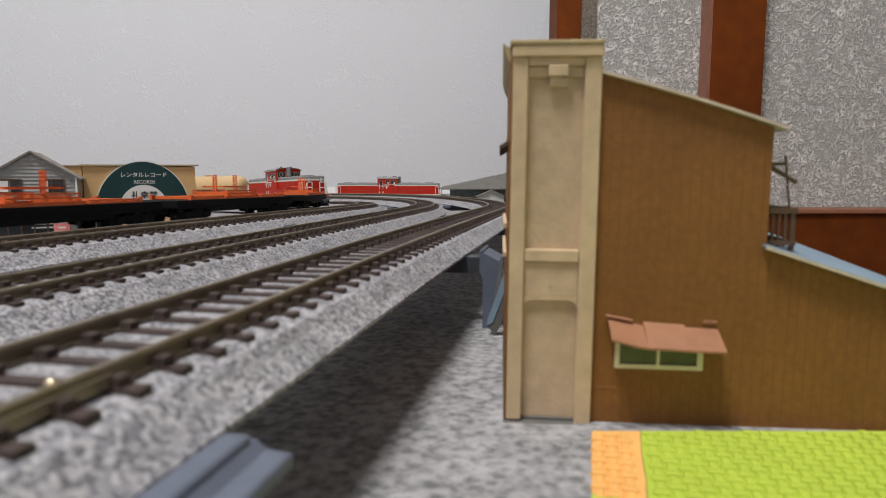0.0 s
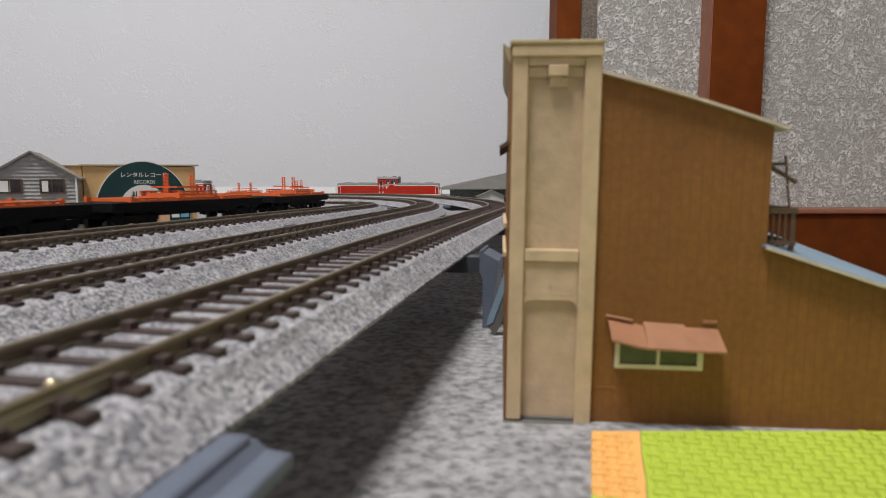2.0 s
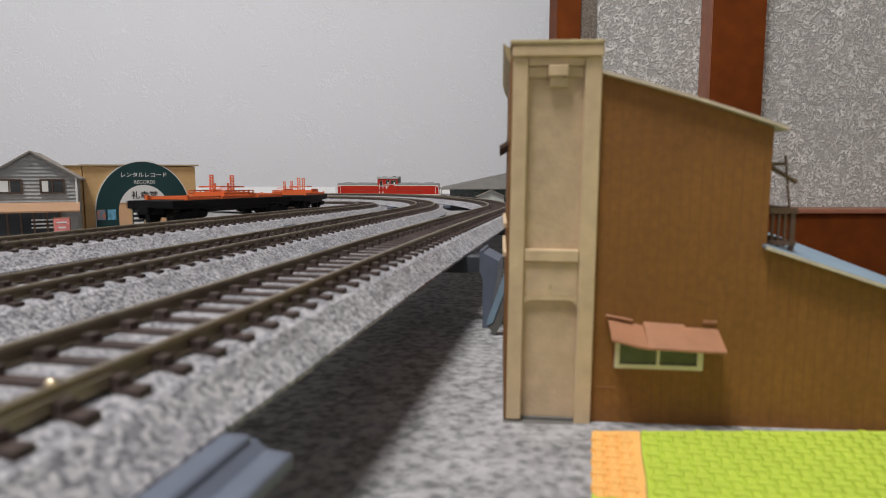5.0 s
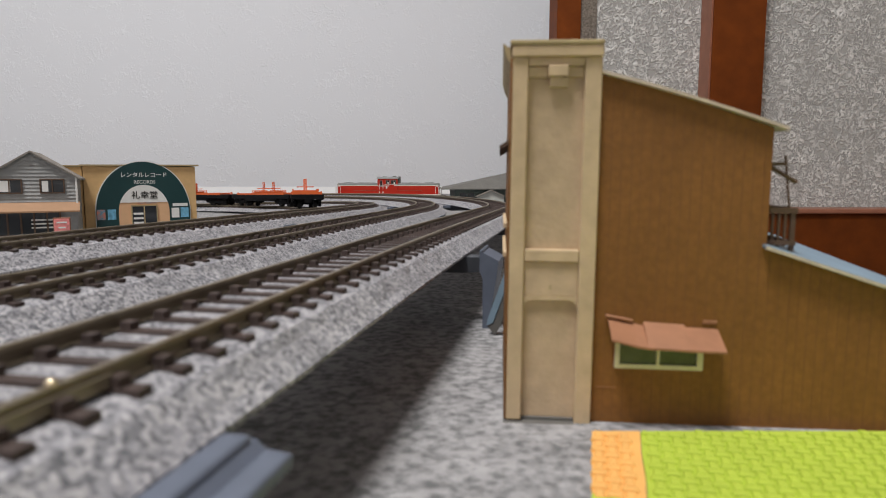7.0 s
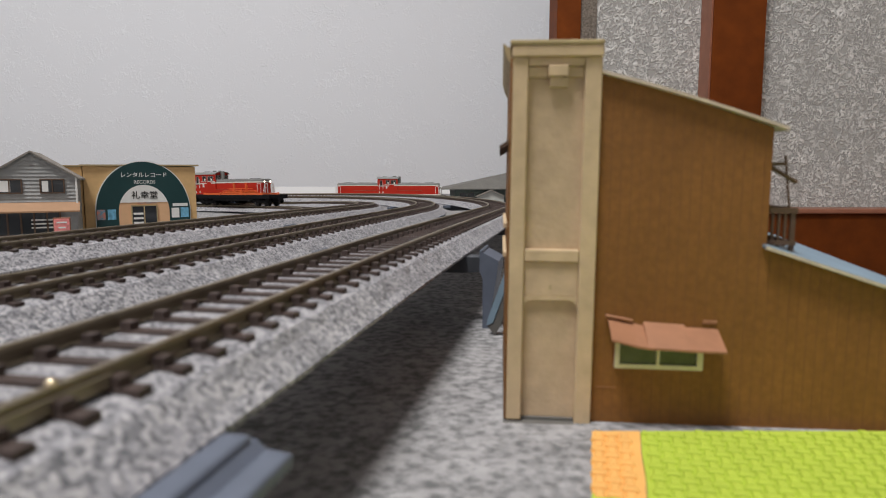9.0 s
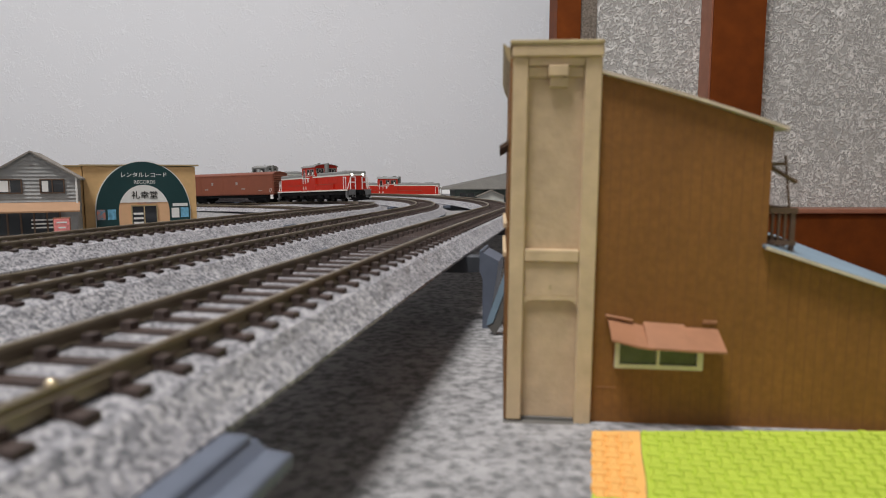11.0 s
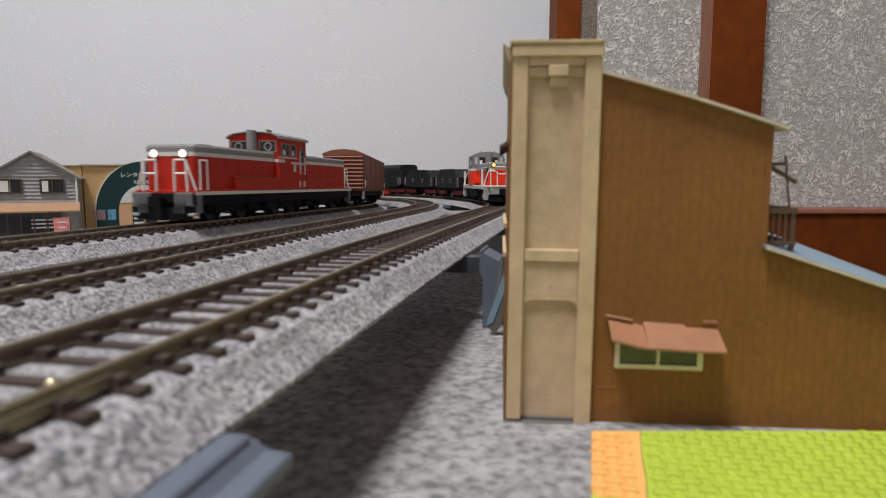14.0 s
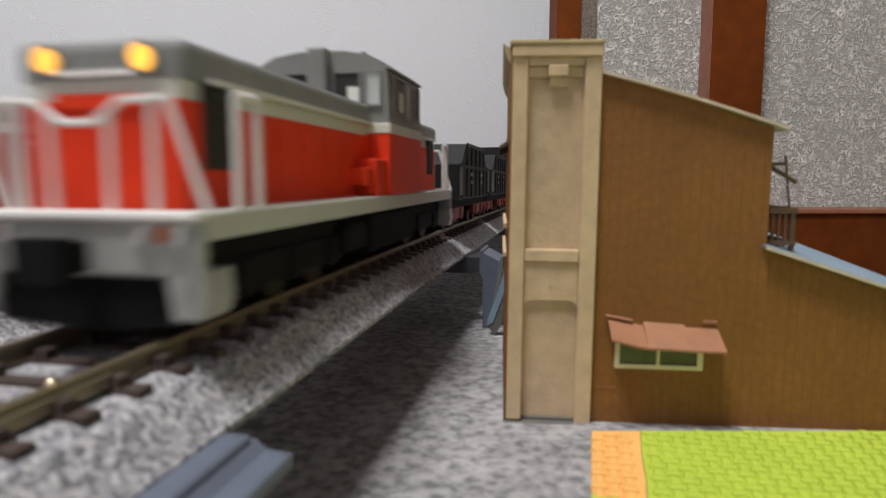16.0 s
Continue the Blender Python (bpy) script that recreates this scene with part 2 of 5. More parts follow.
def prism(bm, outline, axis, a, b):
    """Extrude a closed outline of (u, v) along an axis from a to b. 'y': u=x, v=z. 'x': u=y, v=z. 'z': u=x, v=y."""
    def put(u, v, w):
        return {"y": (u, w, v), "x": (w, u, v), "z": (u, v, w)}[axis]
    lo = [bm.verts.new(put(u, v, a)) for u, v in outline]
    hi = [bm.verts.new(put(u, v, b)) for u, v in outline]
    n = len(outline)
    for i in range(n):
        bm.faces.new((lo[i], lo[(i + 1) % n], hi[(i + 1) % n], hi[i]))
    bm.faces.new(lo[::-1])
    bm.faces.new(hi)
    return bm


def rod(bm, p, q, r, n=8):
    p, q = Vector(p), Vector(q)
    d = (q - p).normalized()
    e = d.orthogonal().normalized()
    g = d.cross(e)
    ring = []
    for c in (p, q):
        ring.append([bm.verts.new(c + e * (r * math.cos(k * math.tau / n)) + g * (r * math.sin(k * math.tau / n))) for k in range(n)])
    for k in range(n):
        bm.faces.new((ring[0][k], ring[0][(k + 1) % n], ring[1][(k + 1) % n], ring[1][k]))
    bm.faces.new(ring[0][::-1])
    bm.faces.new(ring[1])


def pipe(points, r, n=8, bm=None):
    bm = bm or bmesh.new()
    for p, q in zip(points, points[1:]):
        rod(bm, p, q, r, n)
    return bm


def finish(bm, k=MM):
    bmesh.ops.recalc_face_normals(bm, faces=bm.faces[:])
    for v in bm.verts:
        v.co *= k
    return bm


def mesh_of(bm, name, mat, k=MM, smooth=False):
    finish(bm, k)
    me = bpy.data.meshes.new(name)
    bm.to_mesh(me)
    bm.free()
    me.materials.append(mat)
    if smooth:
        for p in me.polygons:
            p.use_smooth = True
    return me


def part(name, bm, mat, parent=None, label="", k=MM, smooth=False):
    ob = new(name, mesh_of(bm, name, mat, k, smooth))
    ob.parent = parent
    if label:
        tagged(ob, label)
    return ob


def block(name, dims, mat, parent, label="", r=0.0, k=MM):
    if r > 0:
        return part(name, rbox(*dims, r=r), mat, parent, label, k)
    bm = bmesh.new()
    box(bm, *dims)
    return part(name, bm, mat, parent, label, k)


def thing(name, label, category, group="", kind="", at=None):
    ob = new(name)
    ob.empty_display_size = 0.01
    tagged(ob, label, category, group, kind)
    if at is not None:
        ob.matrix_world = at
    return ob


def settled(x, y, turn, lean=0.0):
    """Where a card building stands: its plan place for a carpet at zero, brought to the true carpet level and scale."""
    k = (EYE[2] - GROUND) / EYE[2]
    m = Matrix.Translation((x * k, y * k, GROUND)) @ Matrix.Rotation(radians(turn), 4, "Z") @ Matrix.Rotation(radians(lean), 4, "Y")
    return m @ Matrix.Scale(k, 4)


def lettering(name, text, height, mat, parent, m, depth=0.05, bold=0.012):
    """A line of writing as a thin mesh, centred, standing in the plane of m (x along, y up), sizes in mm."""
    cu = bpy.data.curves.new(name, "FONT")
    cu.body, cu.align_x, cu.align_y, cu.size, cu.extrude = text, "CENTER", "CENTER", height * MM, depth * MM
    cu.offset = height * MM * bold
    tmp = bpy.data.objects.new(name, cu)
    scene.collection.objects.link(tmp)
    dg = bpy.context.evaluated_depsgraph_get()
    me = bpy.data.meshes.new_from_object(tmp.evaluated_get(dg))
    bpy.data.objects.remove(tmp)
    me.materials.clear()
    me.materials.append(mat)
    ob = new(name, me)
    ob.parent = parent
    ob.matrix_local = m
    return ob


# ---------------------------------------------------------------- the railway's plan
LINE = radians(11.3)
ALONG, ACROSS = (math.sin(LINE), math.cos(LINE)), (-math.cos(LINE), math.sin(LINE))


class Route:
    """A straight abeam of the camera, a left-hand curve and a second straight; s in metres from the camera's side."""

    def __init__(self, side, straight, radius, turn, depths):
        self.side, self.straight, self.radius, self.turn = side, straight, radius, radians(turn)
        self.depths = depths

    def level(self, s):
        xs, ys = [k[0] for k in self.depths], [k[1] for k in self.depths]
        return EYE[2] - sum(min(0.0250, float(np.interp(s + o, xs, ys))) for o in (-0.04, -0.02, 0, 0.02, 0.04)) / 5

    def at(self, s):
        d, s0, r = self.side, self.straight, self.radius
        if s < s0:
            return d * ACROSS[0] + s * ALONG[0], d * ACROSS[1] + s * ALONG[1], LINE
        cx, cy = s0 * ALONG[0] + (d + r) * ACROSS[0], s0 * ALONG[1] + (d + r) * ACROSS[1]
        th = min((s - s0) / r, self.turn)
        a = LINE - th
        rest = s - s0 - r * th
        return cx + r * math.cos(a) + rest * math.sin(a), cy - r * math.sin(a) + rest * math.cos(a), a

    def point(self, s, off=0.0, up=0.0):
        x, y, a = self.at(s)
        return Vector((x + off * math.cos(a), y - off * math.sin(a), self.level(s) + up))

    def ride(self, s, base, back):
        """The pose of a vehicle whose two bogies stand base apart about s; back: it looks towards smaller s."""
        p, q = self.point(s + base / 2), self.point(s - base / 2)
        if back:
            p, q = q, p
        f = (p - q).normalized()
        r = f.cross(Vector((0, 0, 1))).normalized()
        u = r.cross(f)
        m = Matrix((r, f, u)).transposed().to_4x4()
        m.translation = (p + q) / 2
        return m


OUTER = Route(0.032, 0.27, 0.317, 100, [(-0.3, 0.011), (0.12, 0.0112), (0.36, 0.0140), (0.55, 0.0145), (0.8, 0.0185), (1.2, 0.024), (2.4, 0.030)])
SECOND = Route(0.069, 0.27, 0.280, 100, [(-0.3, 0.013), (0.1, 0.013), (0.36, 0.0142), (0.55, 0.0165), (0.8, 0.021), (1.2, 0.026), (2.4, 0.030)])
THIRD = Route(0.106, 0.285, 0.243, 100, [(-0.3, 0.0118), (0.1, 0.0118), (0.3, 0.0142), (0.36, 0.0154), (0.5, 0.0195), (0.65, 0.026), (0.9, 0.030), (2.4, 0.0335)])
INNER = Route(0.143, 0.294, 0.208, 100, [(-0.3, 0.0160), (0.1, 0.0160), (0.36, 0.0194), (0.5, 0.0235), (0.6, 0.0248), (0.9, 0.030), (2.4, 0.0335)])

# ---------------------------------------------------------------- the room


def slab(name, x0, x1, y0, y1, z0, z1, mat, label, category, kind="structure"):
    bm = bmesh.new()
    box(bm, x0, x1, y0, y1, z0, z1)
    ob = part(name, bm, mat, None, k=1.0)
    return tagged(ob, label, category, kind=kind)


def room():
    slab("floor", -2.6, 2.2, -2.0, 1.62, -0.41, -0.35, FLOOR_WOOD, "brown wooden floor boards of the room", "floor")
    slab("ceiling", -2.6, 2.2, -2.0, 1.62, 2.10, 2.16, ROOM_PAINT, "plain white painted room ceiling", "ceiling")
    slab("wall_back", -2.6, 2.2, 1.50, 1.62, -0.35, 2.10, WALLPAPER, "pale grey wallpaper with a fine fibrous relief", "wall")
    slab("wall_rear", -2.6, 2.2, -2.1, -2.0, -0.35, 2.10, ROOM_PAINT, "plain pale wall behind the viewer", "wall")
    slab("wall_west", -2.7, -2.6, -2.0, 1.62, -0.35, 2.10, ROOM_PAINT, "plain pale side wall", "wall")
    slab("wall_east", 2.2, 2.3, -2.0, 1.62, -0.35, 2.10, ROOM_PAINT, "plain pale side wall", "wall")
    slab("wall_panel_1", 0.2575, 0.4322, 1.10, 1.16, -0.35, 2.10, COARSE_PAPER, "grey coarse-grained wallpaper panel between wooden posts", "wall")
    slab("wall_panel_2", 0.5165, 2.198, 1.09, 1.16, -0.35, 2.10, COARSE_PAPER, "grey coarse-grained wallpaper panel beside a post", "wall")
    slab("trim_1", 0.4326, 0.516, 1.055, 1.16, -0.35, 2.10, RED_WOOD, "red-brown stained square wooden post", "post")
    # thin sheet over the post's left face, its paler colour painting the light there
    slab("trim_2", 0.4296, 0.4325, 1.058, 1.0995, -0.35, 2.10, PALE_WOOD, "lit side face of the wooden post, painted paler", "trim")
    slab("trim_3", 0.190, 0.2294, 1.10, 1.18, -0.35, 2.10, RED_WOOD, "dark red-brown wooden door stile", "post")
    slab("trim_4", 0.2298, 0.2572, 1.105, 1.17, -0.35, 2.10, FURRY, "dark brush draught strip along the stile", "trim")
    ob = part("baseboard", rbox(0.517, 2.19, 1.035, 1.088, -0.34, -0.0205, r=0.004), RED_WOOD, None, k=1.0)
    tagged(ob, "red-brown stained wooden baseboard below the coarse wallpaper", "baseboard", kind="structure")
    cap = part("baseboard_cap", rbox(0.517, 2.19, 1.028, 1.089, -0.0203, -0.0125, r=0.002), PALE_WOOD, ob, k=1.0)
    fixture = thing("ceiling_light", "round white ceiling light of the room", "ceiling light")
    bm = bmesh.new()
    rod(bm, (-470, -380, 2020), (-470, -380, 2100), 320, 40)
    part("housing", bm, ROOM_PAINT, fixture)


def table():
    t = thing("table", "large table covered with grey felt carpet", "table", kind="structure")
    g = GROUND * 1000
    block("tabletop", (-2300, 128, -500, 1100, g - 30, g - 1.5), FLOOR_WOOD, t)
    for x in (-2240, 70):
        for y in (-440, 1040):
            block("leg", (x - 25, x + 25, y - 25, y + 25, -350, g - 30), FLOOR_WOOD, t)
    ob = block("carpet", (-2300, 128, -500, 1100, g - 1.5, g), CARPET, None)
    tagged(ob, "mottled grey felt carpet spread on the table", "carpet", kind="structure")
    ob = block("white_edging", (-2300, 128, 1100.5, 1112, g - 30, 21.5), WHITE_EDGE, None)
    tagged(ob, "white edging strip along the table's far side", "edging", kind="structure")


# ---------------------------------------------------------------- track


def sweep(route, s0, s1, step, section, jitter=0.0):
    """Sweep a closed section of (offset, height) in mm along a route."""
    bm = bmesh.new()
    rng = random.Random(7)
    rows = []
    n = int((s1 - s0) / step)
    for i in range(n + 1):
        s = s0 + (s1 - s0) * i / n
        rows.append([bm.verts.new(route.point(s, (o + rng.uniform(-1, 1) * jitter * j) * MM, (h + rng.uniform(-1, 1) * jitter * j) * MM))
                     for o, h, j in section])
    k = len(section)
    for a, b in zip(rows, rows[1:]):
        for i in range(k):
            bm.faces.new((a[i], a[(i + 1) % k], b[(i + 1) % k], b[i]))
    bm.faces.new(rows[0])
    bm.faces.new(rows[-1][::-1])
    return bm


SLEEPER_MESH = None


def sleeper_mesh():
    bm = bmesh.new()
    box(bm, -7.4, 7.4, -0.66, 0.66, -2.6, -1.35)
    for x in (-4.5, 4.5):
        for d in (-1.05, 1.05):
            box(bm, x + d - 0.5, x + d + 0.5, -0.55, 0.55, -1.36, -0.68)
    return mesh_of(bm, "sleeper", SLEEPER)


def lay_track(route, s0, s1, label, near, fine):
    global SLEEPER_MESH
    t = thing("railway_track", label, "railway track", group="tracks of the layout")
    bed = [(-11.2, -4.9, 0), (11.2, -4.9, 0), (11.2, -4.5, 0.3), (10.2, -3.8, 1), (9.1, -2.9, 1), (8.2, -2.05, 1), (6.4, -1.62, 0.4),
           (-6.4, -1.62, 0.4), (-8.2, -2.05, 1), (-9.1, -2.9, 1), (-10.3, -3.8, 1), (-11.5, -4.5, 0.3)]
    part("ballast_bed", sweep(route, s0, s1, fine, bed, 0.10), BALLAST, t, "grey moulded ballast shoulder", k=1.0)
    for side in (-1, 1):
        c = 4.5 * side + 0.32 * side
        prof = [(c - 0.6, -1.35, 0), (c + 0.6, -1.35, 0), (c + 0.2, -1.1, 0), (c + 0.15, -0.42, 0), (c - 0.15, -0.42, 0), (c - 0.2, -1.1, 0)]
        rail = part("rail", sweep(route, s0, s1, 0.006, prof), RAIL, t, "brownish metal rail", k=1.0)
        head = [(c - 0.30, -0.42, 0), (c + 0.30, -0.42, 0), (c + 0.30, -0.12, 0), (c + 0.2, 0, 0), (c - 0.2, 0, 0), (c - 0.30, -0.12, 0)]
        part("rail_head", sweep(route, s0, s1, 0.006, head), RAIL_HEAD, rail, "worn shiny rail head", k=1.0)
    if SLEEPER_MESH is None:
        SLEEPER_MESH = sleeper_mesh()
    pitch, count = 0.0043, 0
    rest = bmesh.new()
    for i in range(int((s1 - s0) / pitch)):
        s = s0 + (i + 0.5) * pitch
        x, y, a = route.at(s)
        m = Matrix.Translation((x, y, route.level(s))) @ Matrix.Rotation(-a, 4, "Z")
        if near[0] < s < near[1] and count < 290:
            ob = new("sleeper", SLEEPER_MESH)
            ob.parent, ob.matrix_local = t, m
            count += 1
        else:
            v = box(rest, -7.4 * MM, 7.4 * MM, -0.66 * MM, 0.66 * MM, -2.6 * MM, -1.35 * MM)
            for p in v:
                p.co = m @ p.co
    if len(rest.verts):
        tagged(part("far_sleepers", rest, SLEEPER, t, k=1.0), kind="stuff")
    else:
        rest.free()
    return t


def pier(route, s):
    """A blue-grey plastic pier that carries the roadbed at s."""
    x, y, a = route.at(s)
    top = (route.level(s) - 0.0049 - GROUND) * 1000
    if top < 4.5:
        return
    t = thing("track_pier", "blue-grey plastic pier under the raised track", "track pier", group="track piers",
              at=Matrix.Translation((x, y, GROUND)) @ Matrix.Rotation(-a, 4, "Z"))
    fore = route is OUTER and s < 0.06
    bm = bmesh.new()
    if fore:
        prism(bm, [(-14.5, top - 0.1), (-14.5, top - 1.2), (15.6, top - 1.2), (15.6, top - 0.9), (13.9, top - 0.7), (13.2, top - 0.1)], "y", -4.2, 5.0)
    else:
        prism(bm, [(-14.5, top - 0.1), (-14.5, top - 2.0), (-11.0, top - 3.4), (11.0, top - 3.4), (14.6, top - 3.0), (14.5, top - 0.1)], "y", -0.5, 4.2)
    part("bearing", bm, PIER if fore else PIER_SHADED, t)
    for side in (-1, 1):
        for u0, u1, z1 in ((11.2, 13.2, 0.4), (13.9, 15.9, -0.5)) if fore and side > 0 else ((11.55, 12.7, 0.5), (13.5, 14.6, -0.1)) if side < 0 else ((14.7, 15.3, 2.0),):
            a0, a1 = sorted((side * u0, side * u1))
            part("ridge", rbox(a0, a1, -4.6, 4.6, top - 1.6, top + z1, r=0.35, seg=3), PIER, t)
        if fore or (side < 0 and route is OUTER):
            continue
        bm = bmesh.new()
        if side > 0:
            prism(bm, [(14.65, top + 1.7), (18.4, top - 0.2), (18.2, top - 2.2), (16.5, 0.0), (15.3, 0.0), (15.3, top - 4.0), (14.65, top - 2.2)], "y", -4.6, 5.0)
            part("wing", bm, PIER, t, "faceted wing of the pier")
            continue
        prism(bm, [(side * 14.4, top - 1.0), (side * 8.6, top - 3.3), (side * 9.6, 0.0), (side * 13.2, 0.0)], "y", -3.2, 3.2)
        part("leg", bm, PIER, t)
        f0, f1 = sorted((side * 8.8, side * 14.0))
        part("foot", rbox(f0, f1, -4.0, 4.0, 0, 1.2, r=0.3), PIER, t)


def lay_joiner(track):
    """The metal joiner clasping the nearest rail, and a bead added to stand for its glint."""
    for off in (4.82, -4.82):
        bm = bmesh.new()
        for side in (-1, 1):
            rows = []
            for s in (0.0235, 0.0280, 0.0325):
                o = off + side * 0.5
                rows.append([bm.verts.new(OUTER.point(s, (o + d) * MM, h * MM)) for d, h in ((-0.16, -1.3), (0.16, -1.3), (0.16, -0.5), (-0.16, -0.5))])
            for q, k in zip(rows, rows[1:]):
                for i in range(4):
                    bm.faces.new((q[i], q[(i + 1) % 4], k[(i + 1) % 4], k[i]))
            bm.faces.new(rows[0])
            bm.faces.new(rows[-1][::-1])
        part("rail_joiner", bm, RAIL_HEAD, track, "folded metal rail joiner", k=1.0)
    bm = bmesh.new()
    bmesh.ops.create_icosphere(bm, subdivisions=2, radius=0.00032, matrix=Matrix.Translation(OUTER.point(0.0285, 0.00482, 0.00005)))
    part("solder_bead", bm, GLINT, track, "added bright bead for the glint on the rail", k=1.0, smooth=True)


def tracks():
    lay_track(OUTER, -0.12, 2.75, "outermost raised model track, grey ballast, curving away", (-0.05, 0.95), 0.003)
    lay_track(SECOND, -0.47, 2.60, "second raised model track beside the outermost one", (-0.05, 0.95), 0.004)
    lay_track(THIRD, -0.30, 2.40, "third model track, dipping towards its curve", (-0.05, 0.95), 0.004)
    lay_track(INNER, -0.30, 2.40, "innermost model track beside the little shops", (0.0, 1.0), 0.004)
    joint = [ob for ob in scene.objects if ob.name.startswith("railway_track")][-4]
    lay_joiner(joint)
    for route, first in ((OUTER, 0.030), (SECOND, -0.005), (THIRD, 0.06), (INNER, 0.07)):
        for i in range(9):
            pier(route, first + i * (0.098 if route is OUTER else 0.137))


# ---------------------------------------------------------------- vehicles


def wheelset(parent, y, mat=WHEEL, r=2.9):
    for x in (-4.5, 4.5):
        bm = bmesh.new()
        rod(bm, (x - 0.8, y, r), (x + 0.8, y, r), r, 20)
        rod(bm, (x + (0.8 if x < 0 else -0.8), y, r), (x + (1.2 if x < 0 else -1.2), y, r), r + 0.45, 20)
        part("wheel", bm, mat, parent)


def bogie(parent, y, axles, mat=BLACK):
    bm = bmesh.new()
    lo, hi = min(axles) - 4.5, max(axles) + 4.5
    for x in (-7.4, 6.4):
        prism(bm, [(y + lo, 3.4), (y + lo + 1, 2.2), (y + hi - 1, 2.2), (y + hi, 3.4), (y + hi, 4.6), (y + lo, 4.6)], "x", x, x + 1.0)
        for a in axles:
            box(bm, x - 0.3, x + 1.3, y + a - 1.2, y + a + 1.2, 1.9, 4.4)
    box(bm, -6.4, 6.4, y - 2, y + 2, 3.0, 5.4)
    b = part("bogie", bm, mat, parent)
    for a in axles:
        wheelset(b, y + a)


def coupler(parent, y):
    s = 1 if y > 0 else -1
    bm = bmesh.new()
    box(bm, -0.9, 0.9, min(y, y + s * 3.2), max(y, y + s * 3.2), 4.6, 6.4)
    box(bm, -1.7, 1.7, min(y + s * 2.0, y + s * 3.6), max(y + s * 2.0, y + s * 3.6), 4.2, 6.8)
    part("coupler", bm, BLACK, parent)


def hood_section(w, z0, z1, r):
    pts = [(-w, z0), (w, z0), (w, z1 - r)]
    for k in range(1, 6):
        a = k / 6 * math.pi / 2
        pts.append((w - r + r * math.cos(a), z1 - r + r * math.sin(a)))
    for k in range(0, 6):
        a = math.pi / 2 + k / 6 * math.pi / 2
        pts.append((-w + r + r * math.cos(a), z1 - r + r * math.sin(a)))
    pts.append((-w, z1 - r))
    return pts


def front_rails(parent, y, w, z0, z1, s):
    """White handrails at a hood's end: two ladder frames and their slanted stays."""
    for side in (-1, 1):
        bm = bmesh.new()
        a, b = side * w * 0.30, side * w * 0.68
        e = side * w
        pipe([(a, y, z0), (a, y, z1), (b, y, z1), (b + side * 0.4, y, z0)], 0.30, 6, bm)
        pipe([(b, y, z1), (e, y - s * 0.5, z0 - 0.8)], 0.26, 6, bm)
        pipe([(a, y, (z0 + z1) / 2 + 0.6), (b, y, (z0 + z1) / 2 + 0.6)], 0.30, 6, bm)
        part("handrail", bm, RAILING, parent, "white handrail")


def side_rail(parent, x, y0, y1, z0, z1, r=0.25):
    part("handrail", pipe([(x, y0, z0), (x, y0, z1), (x, y1, z1), (x, y1, z0)], r, 6), RAILING, parent, "white handrail")


def lamp_unit(parent, x, y, z, s, mat, r=0.92):
    bm = bmesh.new()
    rod(bm, (x, y - s * 1.2, z), (x, y + s * 0.5, z), r + 0.28, 18)
    h = part("lamp_ring", bm, LOCO_GREY, parent)
    bm = bmesh.new()
    rod(bm, (x, y, z), (x, y + s * 0.62, z), r, 18)
    part("headlight", bm, mat, h, "round headlight")


def windows(parent, spots, mat=LOCO_GLASS, frame_mat=LOCO_GREY):
    """Cab windows: (axis, at, a0, a1, z0, z1) with a grey frame proud of the wall."""
    for axis, at, a0, a1, z0, z1, s in spots:
        bm, fr = bmesh.new(), bmesh.new()
        t = 0.22
        if axis == "x":
            box(bm, min(at, at + s * 0.12), max(at, at + s * 0.12), a0, a1, z0, z1)
            for d in ((a0 - t, a1 + t, z0 - t, z0), (a0 - t, a1 + t, z1, z1 + t), (a0 - t, a0, z0, z1), (a1, a1 + t, z0, z1)):
                box(fr, min(at, at + s * 0.3), max(at, at + s * 0.3), *d)
        else:
            box(bm, a0, a1, min(at, at + s * 0.12), max(at, at + s * 0.12), z0, z1)
            for a, b, c, d in ((a0 - t, a1 + t, z0 - t, z0), (a0 - t, a1 + t, z1, z1 + t), (a0 - t, a0, z0, z1), (a1, a1 + t, z0, z1)):
                box(fr, a, b, min(at, at + s * 0.3), max(at, at + s * 0.3), c, d)
        w = part("window", bm, mat, parent)
        part("window_frame", fr, frame_mat, w)


def grow(t, along, up):
    """Stretch a vehicle to its true length and height."""
    seen = set()
    for ob in t.children_recursive:
        if ob.type == "MESH" and ob.data.name not in seen:
            seen.add(ob.data.name)
            for v in ob.data.vertices:
                v.co.y *= along
                v.co.z *= up
    return t


def nose_plan(w, y0, y1, r, s):
    """A hood's plan whose two corners at its free end (y1 if s > 0, else y0) are rounded."""
    end, root = (y1, y0) if s > 0 else (y0, y1)
    pts = [(-w, root), (w, root)]
    for k in range(7):
        a = k / 6 * math.pi / 2
        pts.append((w - r + r * math.cos(a), end - s * r + s * r * math.sin(a)))
    for k in range(7):
        a = math.pi / 2 + k / 6 * math.pi / 2
        pts.append((-w + r + r * math.cos(a), end - s * r + s * r * math.sin(a)))
    return pts


